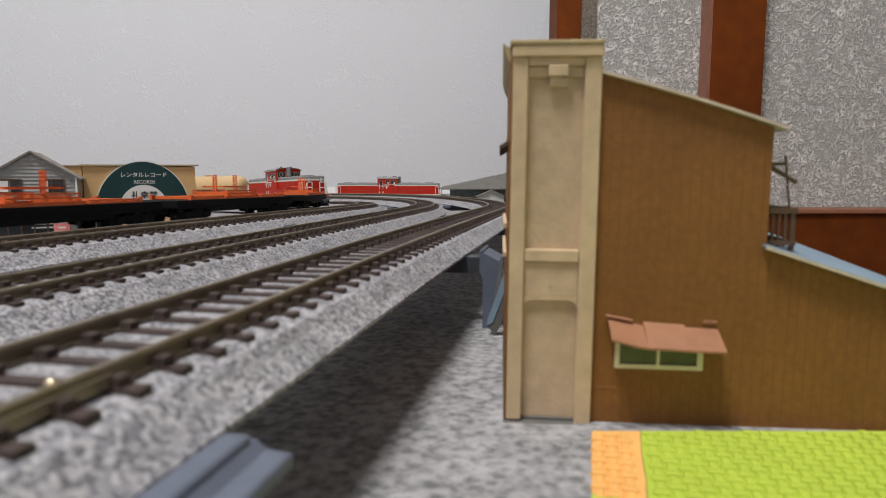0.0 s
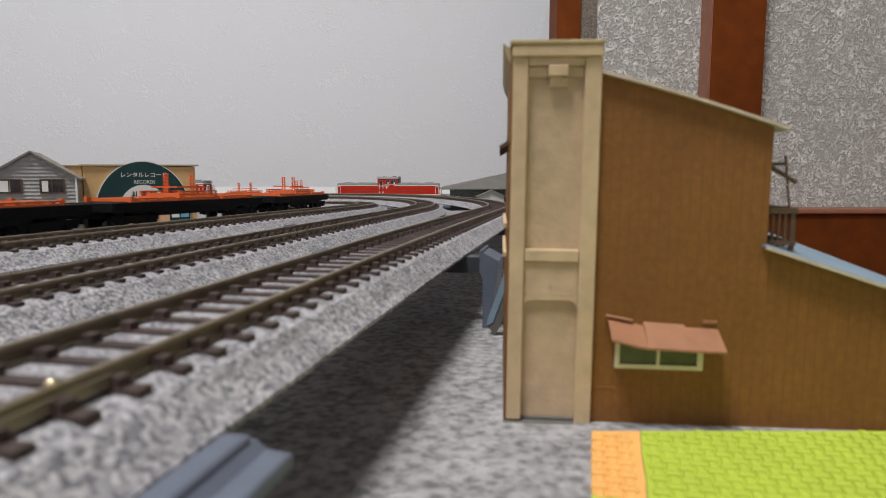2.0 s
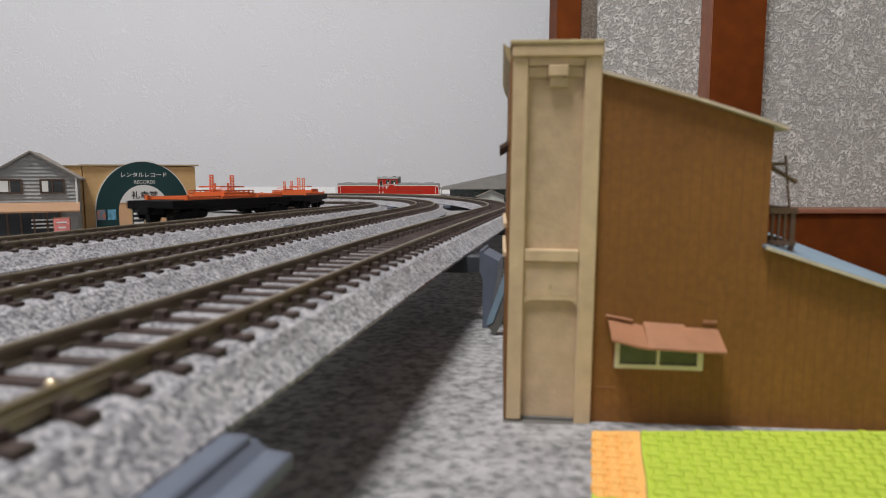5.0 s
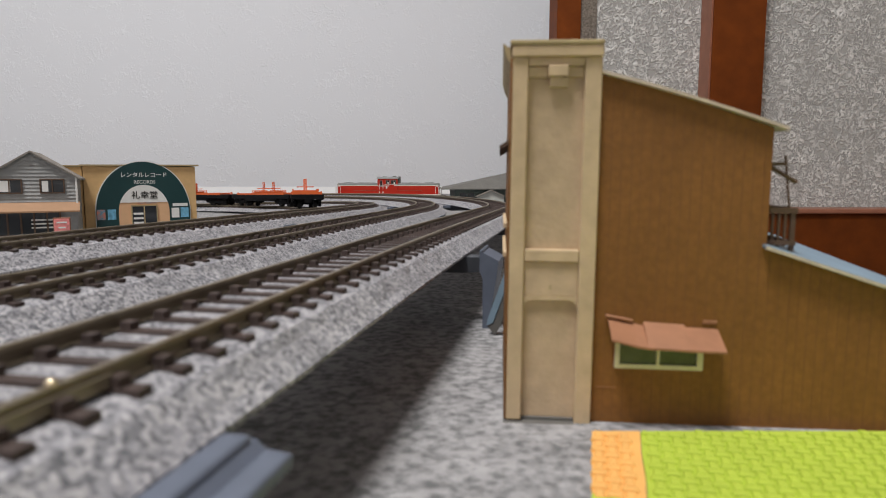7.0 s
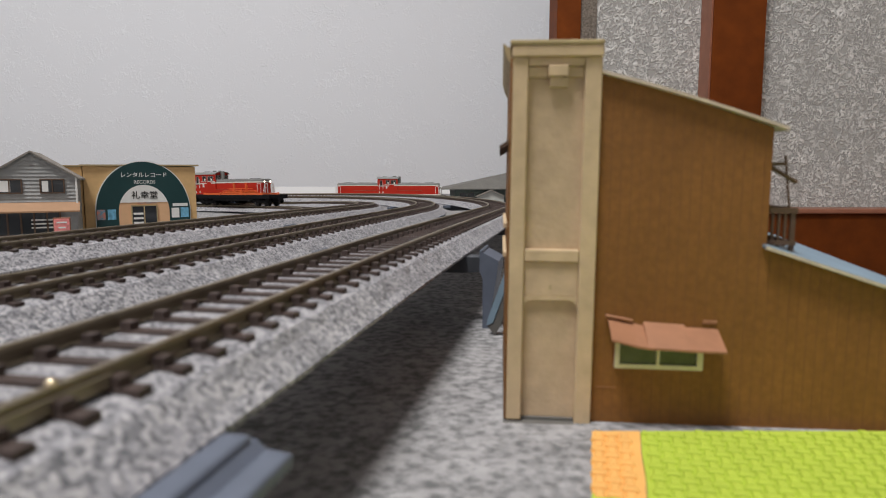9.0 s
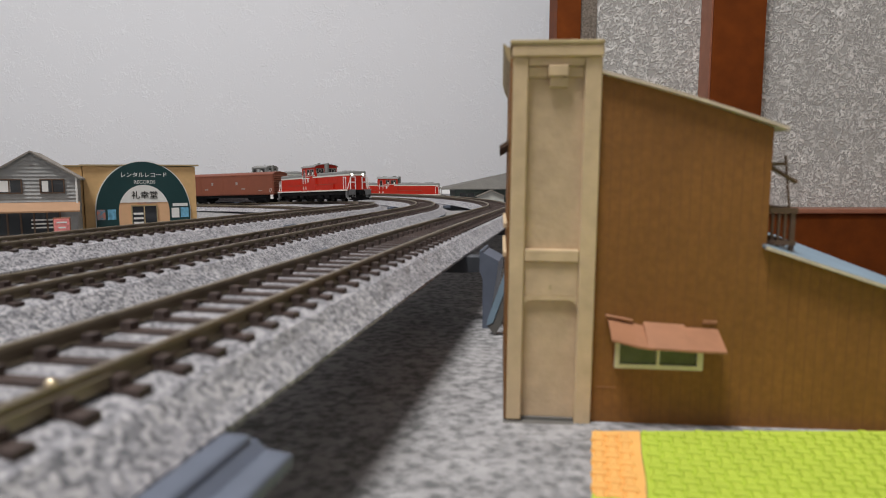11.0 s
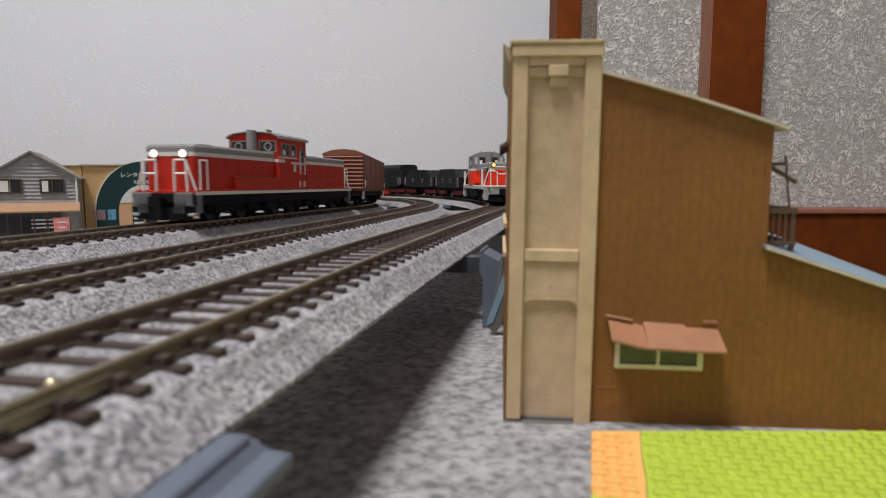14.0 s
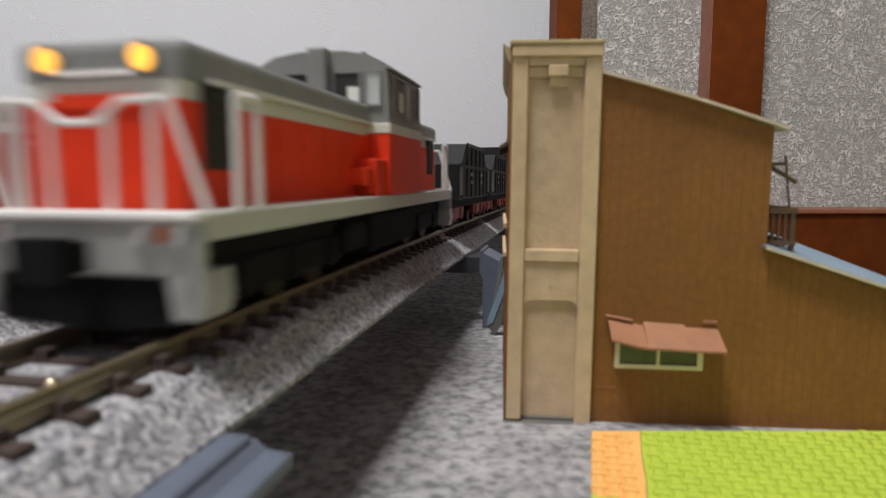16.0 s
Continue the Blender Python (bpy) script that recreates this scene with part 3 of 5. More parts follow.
def domed_hood(w, y0, y1, z0, z1, r, s, crown):
    """A hood top with rounded shoulders: rings of the plan, each smaller and higher."""
    bm = bmesh.new()
    rings = []
    for inset, z in ((0.0, z0), (0.0, z1 - crown), (0.12 * crown, z1 - 0.55 * crown), (0.45 * crown, z1 - 0.16 * crown), (1.0 * crown, z1)):
        plan = nose_plan(w - inset, y0 if s > 0 else y0 + inset, y1 - inset if s > 0 else y1, max(0.4, r - inset), s)
        rings.append([bm.verts.new((x, y, z)) for x, y in plan])
    n = len(rings[0])
    for q, k in zip(rings, rings[1:]):
        for i in range(n):
            bm.faces.new((q[i], q[(i + 1) % n], k[(i + 1) % n], k[i]))
    bm.faces.new(rings[0][::-1])
    bm.faces.new(rings[-1])
    return bm


def ring_window(parent, x, y, z, s):
    """The round spinning pane in a cab's end window."""
    bm = bmesh.new()
    n = 18
    inner, outer = [], []
    for k in range(n):
        a = k * math.tau / n
        inner.append((bm.verts.new((x + 1.05 * math.cos(a), y, z + 1.05 * math.sin(a))), bm.verts.new((x + 1.05 * math.cos(a), y + s * 0.25, z + 1.05 * math.sin(a)))))
        outer.append((bm.verts.new((x + 1.4 * math.cos(a), y, z + 1.4 * math.sin(a))), bm.verts.new((x + 1.4 * math.cos(a), y + s * 0.25, z + 1.4 * math.sin(a)))))
    for k in range(n):
        j = (k + 1) % n
        bm.faces.new((inner[k][1], inner[j][1], outer[j][1], outer[k][1]))
        bm.faces.new((outer[k][0], outer[j][0], outer[j][1], outer[k][1]))
        bm.faces.new((inner[k][0], inner[j][0], inner[j][1], inner[k][1]))
    part("spinning_pane_ring", bm, SASH, parent, "grey ring of the round wiper pane")


def engine_dd(label, lamps):
    """A centre-cab diesel engine, deep red over black, 125 mm over couplers."""
    t = thing("locomotive", label, "locomotive")
    part("underframe", rbox(-9.0, 9.0, -56, 56, 4.4, 7.3, r=0.3), BLACK, t)
    for x in (-9.5, 9.3):
        block("sill_stripe", (x, x + 0.2, -56, 56, 7.1, 8.0), STRIPE, t, "off-white sill stripe")
    part("deck", rbox(-9.3, 9.3, -55.4, 55.4, 7.4, 8.4, r=0.2), DD_RED, t)
    for x in (-1, 1):
        bx = sorted((x * 7.5, x * 9.05))
        part("side_box", rbox(bx[0], bx[1], -36, 36, 8.3, 11.9, r=0.12), DD_RED, t, "long red box along the walkway")
        lip = sorted((x * 7.6, x * 9.16))
        block("box_lip", (lip[0], lip[1], -36, 36, 11.9, 12.1), BOX_RIB, t, "thin tan lip")
        for y in (-25.0, -14.0, 15.0, 26.0):
            tank = sorted((x * 6.6, x * 8.9))
            part("air_tank", rbox(tank[0], tank[1], y - 3.4, y + 3.4, 2.2, 4.6, r=0.8, seg=3), BLACK, t)
    for s in (-1, 1):
        y0, y1 = sorted((s * (10.2 if s > 0 else 10.9), s * 53.6))
        grown = 0.12
        ya, yb = (y0, y1 + grown) if s > 0 else (y0 - grown, y1)
        hood = part("hood", prism(bmesh.new(), nose_plan(7.5, y0, y1, 1.6, s), "z", 8.3, 17.1), DD_RED, t, "deep red hood")
        part("hood_stripe", prism(bmesh.new(), nose_plan(7.62, ya, yb, 1.7, s), "z", 17.05, 18.1), STRIPE, hood, "off-white stripe")
        part("hood_top", domed_hood(7.66, ya, yb, 18.1, 20.1, 1.7, s, 0.9), LOCO_GREY, hood, "grey hood top with rounded edges")
        for x in (-1, 1):
            e0, e1 = sorted((x * 6.75, x * 7.0))
            block("hood_edge", (e0, e1, min(s * 12, s * 50), max(s * 12, s * 50), 19.75, 20.1), PALE_GREY, hood, "pale line along the hood's top edge")
            for k in range(5):
                yy = s * (15 + 7.4 * k)
                p0, p1 = sorted((x * 7.5, x * 7.6))
                block("door_panel", (p0, p1, yy - 3.0, yy + 3.0, 12.4, 16.4), DD_RED, hood)
                block("hinge", (min(x * 7.6, x * 7.75), max(x * 7.6, x * 7.75), yy - 0.25, yy + 0.25, 14.9, 15.4), DD_RED, hood)
        fans = bmesh.new()
        rod(fans, (0, s * 43, 20.0), (0, s * 43, 20.5), 4.6, 24)
        for k in range(3):
            box(fans, -4.8, 4.8, s * (17 + k * 6.5) - 2.6, s * (17 + k * 6.5) + 2.6, 20.0, 20.4)
        part("roof_grille", fans, BLACK, hood)
        for x in (-1, 1):
            side_rail(t, x * 8.7, s * 50.0, s * 53.2, 8.3, 16.0, 0.22)
            part("corner_step", rbox(min(x * 7.0, x * 9.2), max(x * 7.0, x * 9.2), s * 54.4 - 1.2, s * 54.4 + 1.2, 2.4, 7.2, r=0.25), BEAM_DARK, t, "grey corner step")
        front_rails(t, s * 55.6, 9.0, 8.0, 16.0, s)
        ya, yb = sorted((s * 55.9, s * 57.0))
        part("end_beam", rbox(-9.0, 9.0, ya, yb - 0.3, 5.0, 7.6, r=0.3), BLACK, t, "black end beam")
        for x in (-1, 1):
            part("beam_plate", rbox(min(x * 3.4, x * 8.8), max(x * 3.4, x * 8.8), ya + 0.1, yb + 0.25, 4.2, 7.8, r=0.35), BEAM_DARK, t, "grey beam plate")
            part("foot_step", rbox(min(x * 7.2, x * 9.3), max(x * 7.2, x * 9.3), ya - 0.8, yb + 0.1, 1.8, 2.6, r=0.2), PALE_GREY, t, "pale foot step")
            hose = bmesh.new()
            for h in (4.4, 5.5, 6.6):
                pipe([(x * h, s * 57.2, 6.8), (x * h, s * 57.9, 4.8), (x * h * 0.95, s * 57.7, 2.6)], 0.26, 6, hose)
            part("brake_hose", hose, BEAM_DARK, t)
        bm = bmesh.new()
        prism(bm, [(-8.6, 4.0), (-8.0, 1.0), (-1.0, 0.7), (1.0, 0.7), (8.0, 1.0), (8.6, 4.0)], "y", ya + 0.1, yb - 0.1)
        part("snow_guard", bm, BLACK, t)
        for x in (-4.3, 4.3):
            lamp_unit(t, x, s * 53.6, 17.7, s, WHITE_LAMP if (lamps and s > 0) else DULL_LAMP)
        coupler(t, s * 57)
        bogie(t, s * 36, (-8, 8))
    bogie(t, 0, (-6, 6))
    for s in (-1, 1):
        part("fuel_tank", rbox(-6.4, 6.4, s * 17 - 5, s * 17 + 5, 1.6, 4.6, r=0.4), BLACK, t)
    lo, hi, top = -10.9, 10.2, 24.8
    cab = part("cab", rbox(-9.2, 9.2, lo, hi, 8.2, top, r=0.35), DD_RED, t, "red cab")
    arch = [(-9.2, top - 0.4), (9.2, top - 0.4), (9.0, top + 0.3), (7.0, top + 1.15), (3.6, top + 1.6), (0, top + 1.75), (-3.6, top + 1.6), (-7.0, top + 1.15), (-9.0, top + 0.3)]
    part("cab_gable", prism(bmesh.new(), arch, "y", lo + 0.02, hi - 0.02), DD_RED, cab, "red arched gable of the cab")
    skin = [(x * 1.045, z + 0.28) for x, z in arch[2:]]
    shell = [(9.62, top - 0.25)] + skin + [(-9.62, top - 0.25)] + [(x * 1.0, z - 0.02) for x, z in arch[2:][::-1]]
    part("cab_roof", prism(bmesh.new(), shell, "y", lo - 0.9, hi + 0.9), LOCO_GREY, t, "grey arched cab roof")
    for x in (-1, 1):
        g0, g1 = sorted((x * 9.3, x * 9.75))
        block("gutter", (g0, g1, lo - 0.9, hi + 0.9, top - 0.3, top + 0.25), PALE_GREY, cab, "pale grey roof gutter")
    spots = []
    for x in (-1, 1):
        spots += [("x", x * 9.2, 3.3, 5.5, 19.2, 22.9, x), ("x", x * 9.2, 5.9, 8.3, 19.2, 22.9, x), ("x", x * 9.2, -1.9, 1.6, 19.2, 22.9, x), ("x", x * 9.2, -8.0, -6.0, 16.4, 22.6, x)]
        spots += [("y", hi if x > 0 else lo, -8.0, -2.4, 20.4, 23.6, x), ("y", hi if x > 0 else lo, 2.4, 8.0, 20.4, 23.6, x)]
        for q in (-5.4, 5.4):
            ring_window(cab, q, hi + 0.14 if x > 0 else lo - 0.14, 22.0, x)
        p0, p1 = sorted((x * 9.2, x * 9.33))
        block("waist_line", (p0, p1, -3.6, hi, 18.35, 18.75), STRIPE, cab, "thin off-white line under the windows")
        block("cab_stripe", (p0, p1, 6.4, hi, 16.9, 17.9), STRIPE, cab)
        block("cab_stripe", (p0, p1, lo + 0.2, 1.4, 16.6, 17.3), STRIPE, cab)
        block("emblem", (p0, p1, -2.2, -0.6, 14.0, 16.7), STRIPE, cab, "off-white emblem block")
        for yy in (-5.2, -8.9):
            side_rail(cab, x * 9.5, yy, yy - 0.01, 13.2, 21.0 if yy > -6 else 19.0, 0.24)
            block("step_mark", (p0, p1, yy - 0.5, yy + 0.5, 9.0, 11.0), STRIPE, cab)
        block("door_edge", (p0, p1, -9.6, -9.45, 8.6, 23.0), BOX_BROWN, cab)
        for yy in (2.2, 7.4):
            w0, w1 = sorted((x * 9.33, x * 9.37))
            block("seat_back", (w0, w1, yy - 2.6 if yy < 5 else yy - 1.2, yy - 1.4 if yy < 5 else yy, 19.4, 21.0), PAPER_WHITE, cab, "pale seat back behind the glass")
        e0 = hi if x > 0 else lo
        q0, q1 = sorted((e0, e0 + x * 0.14))
        for a, b in ((-9.0, -7.6), (7.6, 9.0)):
            block("end_stripe", (a, b, q0, q1, 16.9, 17.9), STRIPE, cab)
    windows(cab, spots, frame_mat=SASH)
    bm = bmesh.new()
    rod(bm, (0, hi + 1.0, 18), (0, hi + 1.0, top + 2.0), 1.7, 18)
    rod(bm, (0, hi + 1.0, top + 2.0), (0, hi + 1.0, top + 2.3), 1.35, 18)
    part("chimney", bm, LOCO_GREY, t, "grey exhaust stack")
    bm = bmesh.new()
    for x, y in ((-3.6, 6), (3.6, 6)):
        rod(bm, (x, y, top + 1.2), (x, y, top + 2.7), 0.4, 8)
        rod(bm, (x, y - 1.2, top + 2.5), (x, y + 1.6, top + 2.5), 0.45, 8)
    box(bm, -2.0, 2.0, -5.6, -2.4, top + 1.4, top + 2.4)
    part("roof_fittings", bm, LOCO_GREY, t, "roof whistle and vent")
    return grow(t, 1.08, 1.045)


def engine_de(label):
    """A road switcher, bright red and grey with white sills, 94 mm over couplers, long hood ahead."""
    t = thing("locomotive", label, "locomotive")
    part("underframe", rbox(-7.0, 7.0, -41, 41, 3.6, 6.4, r=0.3), BLACK, t)
    part("sill", rbox(-9.0, 9.0, -43.0, 43.0, 6.4, 8.2, r=0.25), SILL, t, "pale grey side sill")
    for name, y0, y1 in (("long_hood", 0.6, 40.8), ("short_hood", -40.8, -17.0)):
        s = 1 if y1 > 20 else -1
        end = y1 if s > 0 else y0
        ya, yb = (y0, y1 + 0.1) if s > 0 else (y0 - 0.1, y1)
        h = part(name, prism(bmesh.new(), nose_plan(6.2, y0, y1, 0.35, s), "z", 8.2, 15.2), DE_RED, t, "bright red hood")
        part("hood_stripe", prism(bmesh.new(), nose_plan(6.0, y0, y1, 0.35, s), "z", 15.2, 16.5), STRIPE, h, "recessed off-white stripe")
        part("hood_top", domed_hood(6.45, ya, yb, 16.5, 19.0, 0.8, s, 0.8), LOCO_GREY, h, "grey hood top with rounded edges")
        bm = bmesh.new()
        for x in (-1, 1):
            box(bm, min(x * 6.3, x * 7.1), max(x * 6.3, x * 7.1), y0 + (0 if s > 0 else 3), y1 - (3 if s > 0 else 0), 16.4, 16.75)
        part("eave_rail", bm, STRIPE, h)
        bm = bmesh.new()
        for x in (-1, 1):
            for k in range(11):
                z = 11.0 + k * 0.58
                box(bm, min(x * 6.2, x * 6.42), max(x * 6.2, x * 6.42), end - s * 4.6 - 2.1, end - s * 4.6 + 2.1, z, z + 0.4)
            box(bm, min(x * 6.2, x * 6.3), max(x * 6.2, x * 6.3), end - s * 4.6 - 2.3, end - s * 4.6 + 2.3, 10.8, 17.6)
        part("louvre", bm, DARK_ROOM, h, "black slatted side louvre")
        for k in range(5):
            y = end - s * (11.0 + 5.6 * k)
            if y0 + 2 < y < y1 - 2:
                for x in (-1, 1):
                    block("door_panel", (min(x * 6.2, x * 6.3), max(x * 6.2, x * 6.3), y - 2.5, y + 2.5, 9.0, 14.8), DE_RED, h)
                    block("hinge", (min(x * 6.3, x * 6.42), max(x * 6.3, x * 6.42), y + 2.0, y + 2.4, 12.6, 13.1), DE_RED, h)
        bm = bmesh.new()
        for k in range(3):
            box(bm, -4.6, 4.6, (y0 + y1) / 2 + (k - 1) * 6 - 2.4, (y0 + y1) / 2 + (k - 1) * 6 + 2.4, 18.9, 19.4)
        part("roof_grille", bm, LOCO_GREY, h)
        for x in (-3.7, 3.7):
            lamp_unit(t, x, end, 17.7, s, AMBER_LAMP if s > 0 else DULL_LAMP, 0.8)
        part("lamp_rail", pipe([(-3.0, end + s * 0.4, 16.8), (3.0, end + s * 0.4, 16.8)], 0.24, 6), RAILING, t)
        part("brow", rbox(-3.4, 3.4, min(end, end + s * 0.3), max(end, end + s * 0.3), 14.6, 15.6, r=0.1), DE_RED, h)
        y = s * 43.0
        for x in (-1, 1):
            bm = bmesh.new()
            pipe([(x * 2.2, y, 8.0), (x * 2.3, y, 14.2), (x * 3.2, y, 14.9), (x * 6.6, y, 15.0), (x * 9.0, y - s * 0.5, 8.0)], 0.27, 6, bm)
            pipe([(x * 5.5, y, 8.0), (x * 5.5, y, 15.0)], 0.27, 6, bm)
            part("handrail", bm, RAILING, t, "white handrail")
            side_rail(t, x * 8.9, s * 35.5, s * 38.5, 8.2, 15.6, 0.32)
            foot = bmesh.new()
            prism(foot, [(x * 6.5, 4.6), (x * 9.1, 4.6), (x * 9.3, 2.9), (x * 8.9, 1.7), (x * 7.0, 1.7), (x * 6.8, 2.9)], "y", s * 42.0 - 1.8, s * 42.0 + 1.8)
            part("step_plate", foot, PALE_GREY, t, "pale grey corner step")
        part("handrail", pipe([(-2.3, y, 14.2), (-1.2, y, 13.6), (1.2, y, 13.6), (2.3, y, 14.2)], 0.27, 6), RAILING, t, "white handrail")
        a, b = sorted((s * 42.6, s * 43.8))
        part("end_beam", rbox(-9.0, 9.0, a, b, 4.2, 7.7, r=0.35), PALE_GREY, t, "pale grey end beam")
        lip0, lip1 = sorted((s * 43.0, s * 44.2))
        part("beam_lip", rbox(-9.0, 9.0, lip0, lip1, 7.6, 8.3, r=0.25), RAILING, t, "white walkway lip")
        for x in (-6.6, 6.6):
            bm = bmesh.new()
            rod(bm, (x, b if s > 0 else a, 6.9), (x, (b if s > 0 else a) + s * 0.5, 6.9), 0.55, 12)
            part("tail_lamp", bm, PALE_WOOD, t, "small dull red tail lamp")
            hose = bmesh.new()
            for d in (-1.3, 1.3):
                pipe([(x + d, s * 44.0, 7.4), (x + d * 1.1, s * 44.7, 6.2), (x + d * 0.8, s * 44.3, 4.6)], 0.24, 6, hose)
            part("brake_hose", hose, PALE_GREY, t)
        bm = bmesh.new()
        prism(bm, [(-7.0, 4.4), (-6.8, 1.2), (-2.0, 0.8), (2.0, 0.8), (6.8, 1.2), (7.0, 4.4)], "y", a - 0.4, b - 0.6)
        part("rail_guard", bm, BLACK, t)
        coupler(t, s * 43.8)
    bogie(t, 26, (-9, 0, 9))
    bogie(t, -28, (-6, 6))
    part("fuel_tank", rbox(-8.4, 8.4, -15, 6, 1.8, 6.2, r=0.5), BLACK, t)
    for x in (-1, 1):
        part("side_box", rbox(min(x * 6.2, x * 8.8), max(x * 6.2, x * 8.8), 0.0, 5.2, 8.2, 12.4, r=0.2), DE_RED, t)
        part("side_box", rbox(min(x * 6.2, x * 8.4), max(x * 6.2, x * 8.4), 5.2, 8.0, 9.4, 11.4, r=0.2), DE_RED, t)
        part("air_tank", rbox(min(x * 6.4, x * 8.6), max(x * 6.4, x * 8.6), 8.0, 15.0, 2.6, 5.6, r=0.9, seg=3), BLACK, t)
    cab = part("cab", rbox(-9.2, 9.2, -17, 0.6, 8.2, 16.2, r=0.25), DE_RED, t, "red lower cab")
    part("cab_stripe", rbox(-9.3, 9.3, -17.1, 0.7, 15.5, 16.7, r=0.1), STRIPE, cab)
    bm = bmesh.new()
    pts = [(-9.1, 16.6), (9.1, 16.6), (8.8, 22.8), (8.3, 23.8), (6.4, 24.7), (3.2, 25.2), (0, 25.35), (-3.2, 25.2), (-6.4, 24.7), (-8.3, 23.8), (-8.8, 22.8)]
    prism(bm, pts, "y", -16.9, 0.5)
    upper = part("cab_upper", bm, LOCO_GREY, cab, "grey upper cab and roof")
    spots, pale = [], []
    for x in (-1, 1):
        spots += [("x", x * 9.02, -6.6, -1.4, 18.2, 22.2, x), ("x", x * 9.02, -15.2, -11.4, 18.2, 22.2, x)]
        pale += [("x", x * 9.02, -10.0, -7.8, 17.6, 22.2, x)]
        w0, w1 = sorted((x * 9.15, x * 9.19))
        block("seat_back", (w0, w1, -6.0, -4.4, 18.4, 20.8), PAPER_WHITE, cab, "pale seat back behind the glass")
        block("gutter", (min(x * 8.6, x * 9.15), max(x * 8.6, x * 9.15), -17.2, 0.8, 22.95, 23.25), LOCO_GREY, cab)
    for y, s in ((0.5, 1), (-16.9, -1)):
        for q in (-1, 1):
            a, b = sorted((q * 1.9, q * 5.2))
            c, d = sorted((q * 6.2, q * 7.9))
            spots += [("y", y, a, b, 18.9, 22.6, s)]
            pale += [("y", y, c, d, 18.9, 22.6, s)]
            e, g = sorted((q * 3.6, q * 5.1))
            h0, h1 = sorted((y + s * 0.13, y + s * 0.17))
            block("seat_back", (e, g, h0, h1, 19.1, 21.0), PAPER_WHITE, cab, "pale seat back behind the glass")
        block("number_plate", (-1.2, 1.2, min(y, y + s * 0.15), max(y, y + s * 0.15), 23.6, 24.5), STRIPE, cab, "small pale plate")
    windows(upper, spots, LOCO_GLASS, LOCO_GREY)
    windows(upper, pale, LIGHT_GLASS, LOCO_GREY)
    part("chimney", rbox(-1.3, 1.3, 0.5, 2.3, 18.8, 25.5, r=0.4), LOCO_GREY, t, "grey exhaust casing")
    bm = bmesh.new()
    for x in (-4.0, 4.0):
        rod(bm, (x, -5, 24.4), (x, -5, 26.0), 0.35, 8)
    part("roof_fittings", bm, LOCO_GREY, t)
    return grow(t, 1.0, 1.075)


def boxcar():
    t = thing("boxcar", "brown covered goods wagon with ribbed ends", "goods wagon", group="brown goods train")
    part("underframe", rbox(-8.4, 8.4, -46, 46, 4.4, 7.0, r=0.2), BLACK, t)
    part("body", rbox(-9.3, 9.3, -46, 46, 6.6, 22.6, r=0.25), BOX_BROWN, t)
    pts = [(-9.7, 22.3), (9.7, 22.3), (9.5, 23.1), (5.5, 24.5), (0, 25.0), (-5.5, 24.5), (-9.5, 23.1)]
    part("roof", prism(bmesh.new(), pts, "y", -46.4, 46.4), BOX_BROWN, t, smooth=False)
    for s in (-1, 1):
        bm = bmesh.new()
        for k in range(9):
            z = 8.0 + k * 1.7
            rod(bm, (-8.9, s * 46.1, z), (8.9, s * 46.1, z), 0.55, 8)
        part("end_ribs", bm, BOX_RIB, t, "lighter corrugated end")
        for x in (-1, 1):
            for k, (a, b) in enumerate(((1.0, 22.4), (23.6, 45.0))):
                ya, yb = sorted((s * a, s * b))
                d = part("door", rbox(min(x * 9.25, x * 9.5), max(x * 9.25, x * 9.5), ya, yb, 7.4, 21.8, r=0.1), BOX_BROWN, t)
            bm = bmesh.new()
            box(bm, min(x * 9.5, x * 9.58), max(x * 9.5, x * 9.58), s * 12 - 0.9, s * 12 + 0.9, 15.0, 17.4)
            box(bm, min(x * 9.5, x * 9.58), max(x * 9.5, x * 9.58), s * 18 - 1.6, s * 18 + 1.6, 11.2, 12.2)
            box(bm, min(x * 9.5, x * 9.58), max(x * 9.5, x * 9.58), s * 34 - 1.6, s * 34 + 1.6, 9.6, 10.4)
            part("stencil_bar", bm, LETTER, t, "small white stencil marks")
            side_rail(t, x * 9.7, s * 43.2, s * 44.8, 8.2, 11.2, 0.16)
        bm = bmesh.new()
        for x in (-8.6, 8.6):
            box(bm, x - 0.5, x + 0.5, s * 44 - 1.0, s * 44 + 1.0, 3.2, 6.6)
        part("step", bm, RAILING, t)
        coupler(t, s * 46)
        bogie(t, s * 31, (-6, 6))
    return grow(t, 1.15, 1.05)


